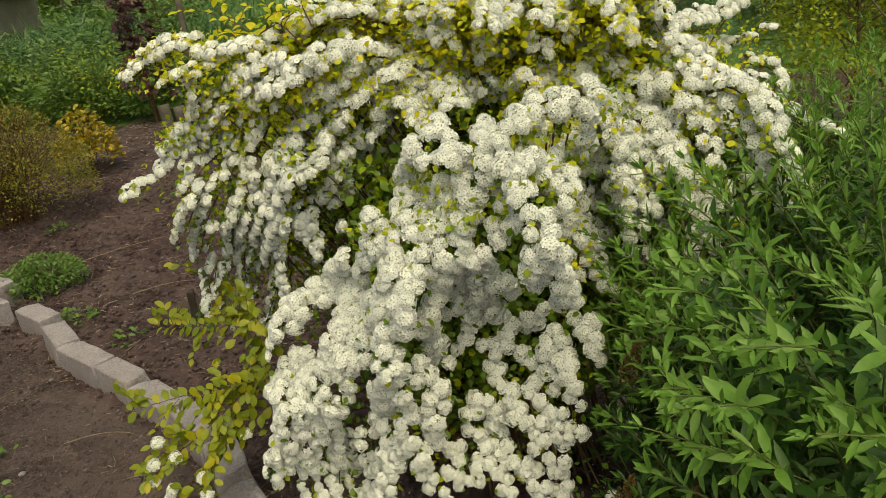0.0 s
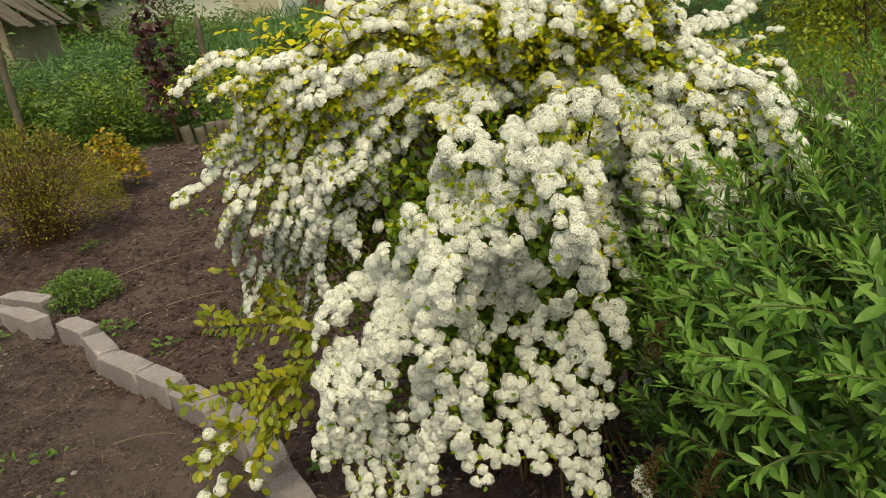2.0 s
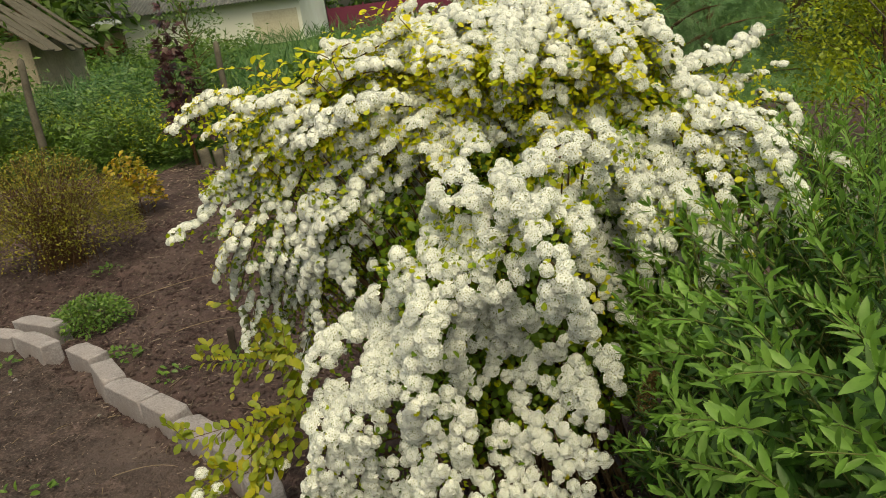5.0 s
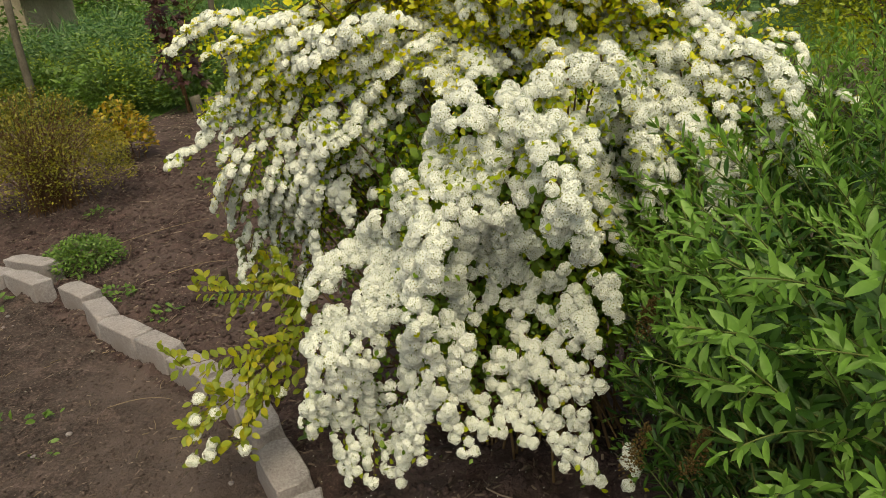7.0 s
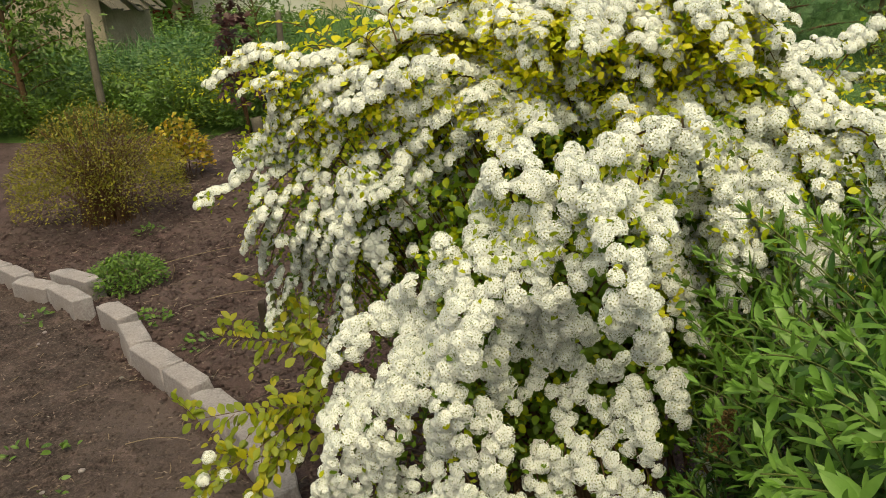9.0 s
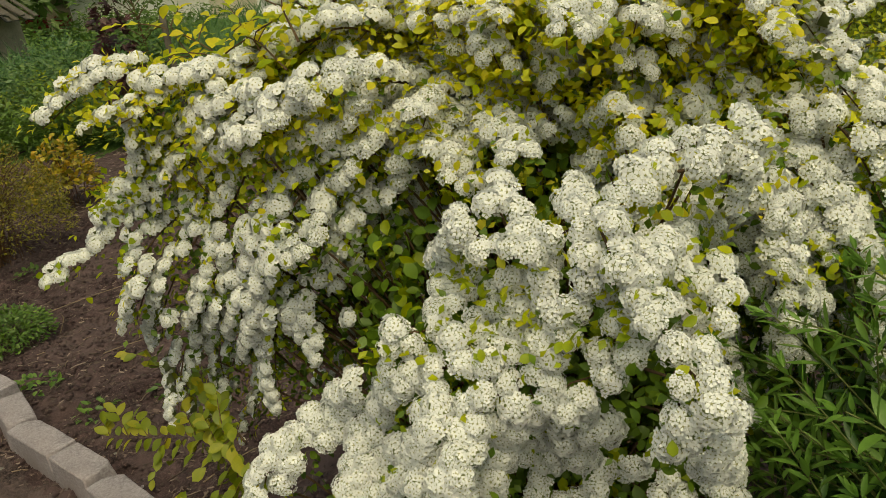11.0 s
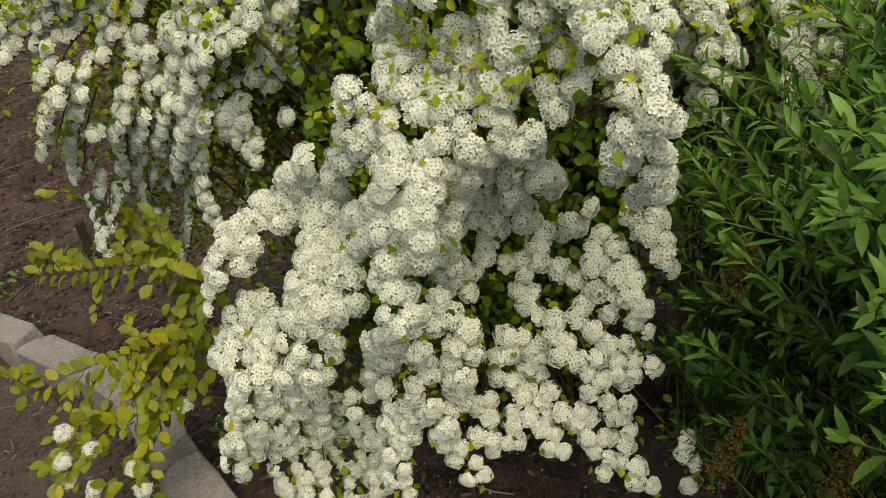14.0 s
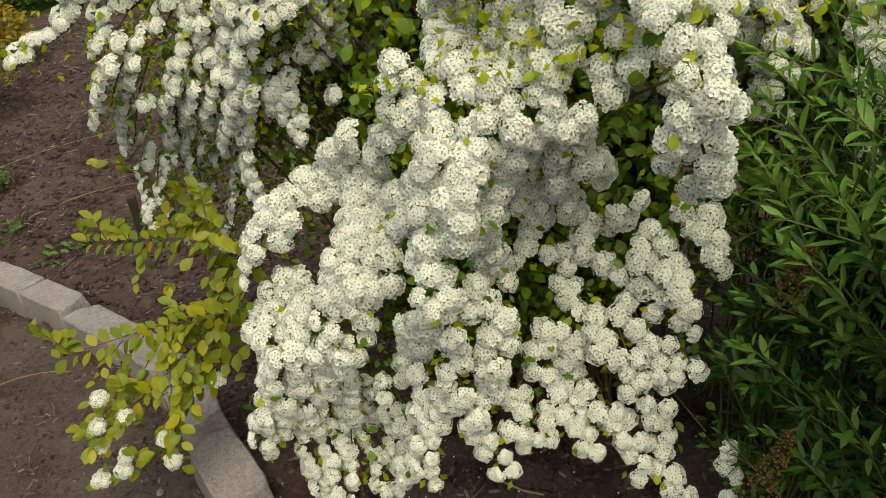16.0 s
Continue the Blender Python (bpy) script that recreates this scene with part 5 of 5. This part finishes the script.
# ---- wooden stakes, posts ----
def log_mesh(radius, tall, seed):
    pts = np.array([(0.01 * math.sin(seed + s * 3), 0.01 * math.cos(seed * 2 + s * 2), -0.1 + s * (tall + 0.1)) for s in np.linspace(0, 1, 6)])
    v, t = tube(pts, radius, radius * 0.94, 10)
    v[-1, 2] -= radius * 0.9
    return mesh_of("log_stake", v, t, [OLDWOOD])


log_meshes = [log_mesh(0.075, 0.27, k) for k in range(4)]
for k in range(7):
    x = -3.62 + k * 0.15
    ob = new("log_stake", log_meshes[k % 4])
    y = 9.0 + 0.12 * math.sin(k * 0.9)
    ob.matrix_basis = pose(x, y, float(lie(x, y)) + rng.normal(-0.02, 0.03), rng.normal(0, 3), rng.normal(0, 3), k * 40)
    tagged(ob, "short grey log set upright to edge the bed", "stake", "log stakes edging the bed")


def post(name, label, foot, top, radius):
    pts = np.linspace(foot, top, 8) + np.array([[0.012 * math.sin(0.9 * s), 0.01 * math.cos(s), 0] for s in range(8)])
    v, t = tube(pts, radius, radius * 0.75, 9)
    return tagged(new(name, mesh_of(name, v, t, [OLDWOOD])), label, "post")


post("leaning_post", "grey weathered wooden post leaning among the herbs", (-5.98, 9.3, -0.2), (-5.9, 9.3, 1.42), 0.06)
post("wooden_post", "dark upright wooden post in the greenery", (-3.52, 10.0, -0.2), (-3.52, 10.0, 1.32), 0.055)

# ---- greenery behind ----


def meadow(name, label, box, count, template, mats, length, tall, upright, category="greenery"):
    """A patch of leaves over the ground, in drifts of different height and green."""
    x, y = rng.uniform(box[0], box[1], count), rng.uniform(box[2], box[3], count)
    top = tall * (0.25 + 1.5 * (value_noise(x, y, 0.8, 21) + 0.5) * (0.7 + 0.6 * (value_noise(x, y, 0.27, 23) + 0.5)))
    z = lie(x, y) + top * rng.uniform(0.05, 1, count) ** 0.6
    a = rng.uniform(0, 6.28, count)
    way = unit(np.stack([np.cos(a), np.sin(a), rng.normal(0.5, 0.5, count) * upright], 1))
    face = unit(np.stack([rng.normal(0, 0.65, count), rng.normal(-0.4, 0.65, count), np.ones(count)], 1))
    drift = value_noise(x, y, 0.9, 31) + 0.5 * value_noise(x, y, 0.3, 33) + rng.normal(0, 0.12, count)
    k = np.digitize(drift, np.quantile(drift, np.linspace(0, 1, len(mats) + 1)[1:-1]))
    kinds = [shades(t, m) for m in range(len(mats)) for t in template]
    v, t, m = spread(kinds, k * len(template) + rng.integers(0, len(template), count), np.stack([x, y, z], 1), frames_of(way, face), length * rng.uniform(0.5, 1.3, count))
    return tagged(new(name, mesh_of(name, v, t, mats, m)), label, category, kind="stuff")


BLADES = [leaf_shape(1, 0.045, 0.35, 0.3, 0.25, 3), leaf_shape(1, 0.06, 0.35, 0.3, 0.5, 3)]
meadow("tall_herbs", "dense tall green herbs behind the bed", (-11, -4.2, 9.3, 13), 24000, FINE, [HERB, TREELEAF, BLADE], 0.075, 0.75, 0.7)
meadow("light_herbs", "lighter green leafy herbs along the bed edge", (-7.5, -4.3, 9.0, 10.6), 16000, FINE, [HERB, TREELEAF, YELLOWGREEN], 0.045, 0.6, 0.7)
meadow("iris_leaves", "bluish green sword-shaped leaves in a patch", (-10.5, -3.2, 12, 16), 6000, BLADES, [BLADE], 0.65, 0.3, 2.5)
meadow("low_herbs", "leafy green plants behind the bed", (-4.2, 1.0, 9.4, 13), 12000, FINE, [HERB, TREELEAF], 0.085, 0.45, 0.7)
meadow("grass", "rough green grass on the slope", (-14, 6, 15, 30), 7000, BLADES, [BLADE], 0.55, 0.2, 2.0)
meadow("far_herbs", "overgrown greenery at the far end of the garden", (-18, -7.5, 18, 26.5), 9000, FINE, [TREELEAF, HERB], 0.18, 0.6, 0.5)
for k in range(16):   # leafy mounds among the herbs
    x, y = -8.6 + 0.31 * k + rng.normal(0, 0.2), 9.55 + 0.5 * (k % 3) + rng.normal(0, 0.15)
    h = 0.5 + 0.35 * (k * 7 % 5) / 4 + 0.12 * (k % 3)
    clump("leafy_perennial", ("dark green leafy perennial", "bright green leafy perennial", "fresh yellow-green leafy perennial")[k % 3] + " in the overgrown border", ground_at(x, y), 0.36 + 0.2 * rng.random(), h, 900, FINE, [(HERB, TREELEAF, YELLOWGREEN)[k % 3]], (0.10, 0.06, 0.05)[k % 3], category="plant", stalks=8, stalk_mat=GREENSTEM, group="perennials in the border")
clump("peony_bush", "dark green bushy perennial", ground_at(-2.0, 9.15), 0.5, 1.3, 2400, FINE, [HERB], 0.13, category="plant", stalks=20, stalk_mat=GREENSTEM)


def crown_tree(name, label, place, tall, spread_r, count, template, mat, length, trunk=0.1, low=0.3, category="tree", droop=0.0):
    """A tapered trunk with limbs and clumps of leaves on them."""
    ob = thing(name, label, category)
    x, y, z = place
    items = [(np.array([(x + 0.06 * math.sin(s * 4), y, z - 0.1 + s * tall * 0.9) for s in np.linspace(0, 1, 8)]), trunk, trunk * 0.2, 8)]
    pl, way, face, size = [], [], [], []
    limbs = 26
    for k in range(limbs):
        h = tall * (low + (0.95 - low) * (k + rng.random()) / limbs)
        a = k * 2.4 + rng.normal(0, 0.3)
        s = (h / tall - low) / (1 - low)
        r = spread_r * (0.35 + math.sin(min(1, 0.25 + s) * math.pi) * 0.75) * rng.uniform(0.7, 1.1)
        p0 = np.array([x, y, z + h * 0.85])
        p2 = np.array([x + math.cos(a) * r, y + math.sin(a) * r, z + h + 0.15 * r - droop * r])
        pts = bez(p0, 0.5 * (p0 + p2) + np.array([0, 0, 0.1 * r]), p2, 8)
        items.append((pts, trunk * 0.3, trunk * 0.05, 5))
        for j in range(count // limbs):
            u = math.sqrt(rng.uniform(0.08, 1))
            c = pts[min(7, int(u * 7.99))]
            pl.append(c + rng.normal(0, 0.16 * spread_r * (0.4 + 0.6 * u), 3))
            way.append(unit(p2 - p0 + jitter(1.2) * r))
            face.append(unit(np.array([0, -0.2, 1]) + jitter(0.5)))
            size.append(length * rng.uniform(0.6, 1.25))
    for k, (pts, r0, r1, sides) in enumerate(items):
        v, t = tube(pts, r0, r1, sides)
        part("limb" if k else "trunk", mesh_of("limb" if k else "trunk", v, t, [BARK]), ob)
    v, t, m = spread(template, rng.integers(0, len(template), len(pl)), pl, frames_of(np.array(way), np.array(face)), size)
    part("crown", mesh_of("crown", v, t, [mat], m), ob)
    return ob


def feather(seed):
    """A spray of scale leaves: a drooping axis with fine side twigs."""
    r = np.random.default_rng(seed)
    v, t = [], []
    for k in range(13):
        s = k / 13
        for sgn in (-1, 1):
            b = len(v)
            y, z, ln = s, 0.12 * s - 0.25 * s * s, 0.26 * (1 - 0.65 * s) * r.uniform(0.7, 1.2)
            tip = np.array([sgn * ln * 0.7, y + ln * 0.8, z + r.normal(0, 0.03)])
            v += [np.array([0, y - 0.012, z]), np.array([0, y + 0.022, z]), tip]
            t.append((b, b + 1, b + 2))
    return np.array(v), np.array(t), np.zeros(len(t), int)


FEATHER = [feather(1), feather(2), feather(3)]
for x, y, h, r in ((1.25, 5.2, 2.2, 0.85), (0.55, 6.4, 2.0, 0.8), (1.95, 6.3, 2.5, 0.9)):
    crown_tree("juniper", "spreading green juniper with feathery arching sprays", ground_at(x, y), h, r, 1700, FEATHER, NEEDLE, 0.22, 0.06, 0.08, "conifer")
for x, y, h, r in ((2.75, 5.1, 1.9, 0.6), (3.4, 5.5, 2.1, 0.8), (4.1, 5.0, 2.2, 0.9)):
    crown_tree("yellow_green_shrub", "loose shrub with yellow-green young leaves", ground_at(x, y), h, r, 8000, SMALL, YELLOWGREEN, 0.038, 0.02, 0.3, "shrub")
v, t = tube(bez((2.75, 4.5, 0.75), (2.45, 4.6, 1.12), (2.1, 4.7, 1.55), 9), 0.007, 0.003, 6)
tagged(new("bare_branch", mesh_of("bare_branch", v, t, [OLDWOOD])), "bare grey branch leaning out of the shrub", "branch")
for x, y, h, r in ((-7.4, 9.6, 3.0, 1.0), (-8.6, 8.0, 3.0, 1.0)):
    crown_tree("young_tree", "young leafy green tree at the garden edge", ground_at(x, y), h, r, 5200, FINE, TREELEAF, 0.11, 0.06, 0.1)
crown_tree("young_tree", "slender young tree with sparse leaves", ground_at(-4.7, 12.0), 2.5, 0.75, 1200, FINE, TREELEAF, 0.09, 0.03, 0.3)
for k, (x, y) in enumerate(((-26, 46), (-19, 50), (-12, 48), (-5, 47), (2, 50), (9, 46), (16, 48), (24, 44), (13, 26), (8, 22), (6, 14), (9, 11), (-17, 34), (-14.8, 23.5), (-17.5, 26), (-12.4, 37))):
    crown_tree("garden_tree", "leafy green tree beyond the garden", ground_at(x, y), 7.5 + 2 * math.sin(k * 1.7), 3.4, 2200, FINE, TREELEAF, 0.5, 0.2, 0.08)

# ---- buildings ----


def box_mesh(name, lo, hi, mat, bevel=0.01):
    bm = bmesh.new()
    bmesh.ops.create_cube(bm, size=1.0)
    lo, hi = Vector(lo), Vector(hi)
    for v in bm.verts:
        v.co = Vector((lo[i] + (v.co[i] + 0.5) * (hi[i] - lo[i]) for i in range(3)))
    if bevel:
        bmesh.ops.bevel(bm, geom=bm.edges[:], offset=bevel, segments=1, affect="EDGES")
    me = bpy.data.meshes.new(name)
    bm.to_mesh(me)
    bm.free()
    me.materials.append(mat)
    return me


def corrugated(name, x0, x1, y0, z0, y1, z1, mat, pitch=0.15, wave=0.03, thick=0.012):
    n = int((x1 - x0) / pitch * 6)
    xs = np.linspace(x0, x1, n)
    w = wave * np.sin((xs - x0) / pitch * 2 * np.pi)
    rows = []
    for dz in (0, -thick):
        rows += [np.stack([xs, np.full(n, y0), z0 + w + dz], 1), np.stack([xs, np.full(n, y1), z1 + w + dz], 1)]
    v = np.concatenate(rows)
    t = []
    for i in range(n - 1):
        a, b, c, d = i, i + 1, n + i, n + i + 1
        t += [(a, b, d), (a, d, c), (2 * n + a, 2 * n + d, 2 * n + b), (2 * n + a, 2 * n + c, 2 * n + d), (a, 2 * n + a, 2 * n + b), (a, 2 * n + b, b)]
    return mesh_of(name, v, np.array(t), [mat])


house = thing("house", "low whitewashed house with a corrugated grey roof", "house")
for nm, lo, hi, mat in (("wall", (-13.7, 28.0, 0.3), (-6.6, 28.3, 2.45), WHITEWASH), ("wall", (-6.9, 28.3, 0.3), (-6.6, 33.0, 2.45), WHITEWASH), ("wall", (-13.7, 28.3, 0.3), (-13.4, 33, 2.45), WHITEWASH), ("wall", (-13.7, 32.7, 0.3), (-6.6, 33, 2.45), WHITEWASH)):
    part(nm, box_mesh(nm, lo, hi, mat), house)
part("plinth_patch", box_mesh("plinth_patch", (-8.5, 27.97, 0.4), (-6.75, 28.0, 2.0), rough_mat("bare_plaster", [(0.3, (0.42, 0.36, 0.30)), (0.6, (0.55, 0.50, 0.44))], 2, 0.004), 0.004), house, "patch of bare grey plaster")
part("roof", corrugated("roof", -14.6, -6.3, 27.5, 2.42, 30.6, 3.9, SLATE), house)
part("roof", corrugated("roof", -14.6, -6.3, 33.6, 2.42, 30.6, 3.9, SLATE), house)
fence = thing("metal_fence", "maroon sheet metal fence along the plot", "fence")
for k in range(8):
    x = -6.4 + k * 1.6
    part("panel", corrugated("panel", x, x + 1.59, 31.96, 0.75, 32.0, 1.85, MAROON, 0.2, 0.015), fence)
    part("fence_post", box_mesh("fence_post", (x - 0.03, 32.02, 0.3), (x + 0.03, 32.08, 1.95), MAROON, 0.004), fence)
red_fence = thing("red_fence", "short red metal fence beside the house", "fence")
for k in range(2):
    part("panel", corrugated("panel", -16.05 + k * 1.15, -15.2 + k * 0.92, 29.0, 0.7, 29.02, 1.9 - 0.35 * k, RED, 0.2, 0.015), red_fence)
annex = thing("annex", "low building with a pale grey-blue roof", "building")
part("wall", box_mesh("wall", (-16.5, 31.0, 0.4), (-14.6, 31.3, 2.3), CLAY), annex)
part("roof", corrugated("roof", -16.8, -14.5, 30.6, 2.3, 33.5, 2.78, GREYROOF), annex)
shed = thing("shed", "old shed with a sagging plank roof", "shed")
for lo, hi in (((-11.85, 15.0, 0.0), (-9.35, 15.1, 1.8)), ((-9.45, 15.1, 0.0), (-9.35, 17.0, 1.8))):
    part("wall", box_mesh("wall", lo, hi, CLAY), shed)
for k in range(12):
    ob = part("roof_board", box_mesh("roof_board", (-0.95, -0.09, -0.015), (0.95, 0.09, 0.015), OLDWOOD, 0.004), shed)
    ob.matrix_basis = pose(-9.55, 14.7 + k * 0.19, 2.14 + rng.normal(0, 0.02), 0, 41 + rng.normal(0, 3), rng.normal(0, 4))

# ---- things near the right edge of the bed ----
def stone_mesh(r, seed):
    bm = bmesh.new()
    bmesh.ops.create_icosphere(bm, subdivisions=3, radius=r)
    for v in bm.verts:
        v.co *= 1 + 0.35 * noise.noise(v.co * (2.2 / r) * 0.5 + Vector((seed, 0, 0)))
        v.co.z *= 0.7
    me = bpy.data.meshes.new("boulder")
    bm.to_mesh(me)
    bm.free()
    for p in me.polygons:
        p.use_smooth = True
    me.materials.append(STONE)
    return me


ob = new("boulder", stone_mesh(0.3, 4))
ob.matrix_basis = pose(2.15, 4.3, float(lie(2.15, 4.3)) + 0.12)
tagged(ob, "grey boulder half hidden behind the bush", "stone")
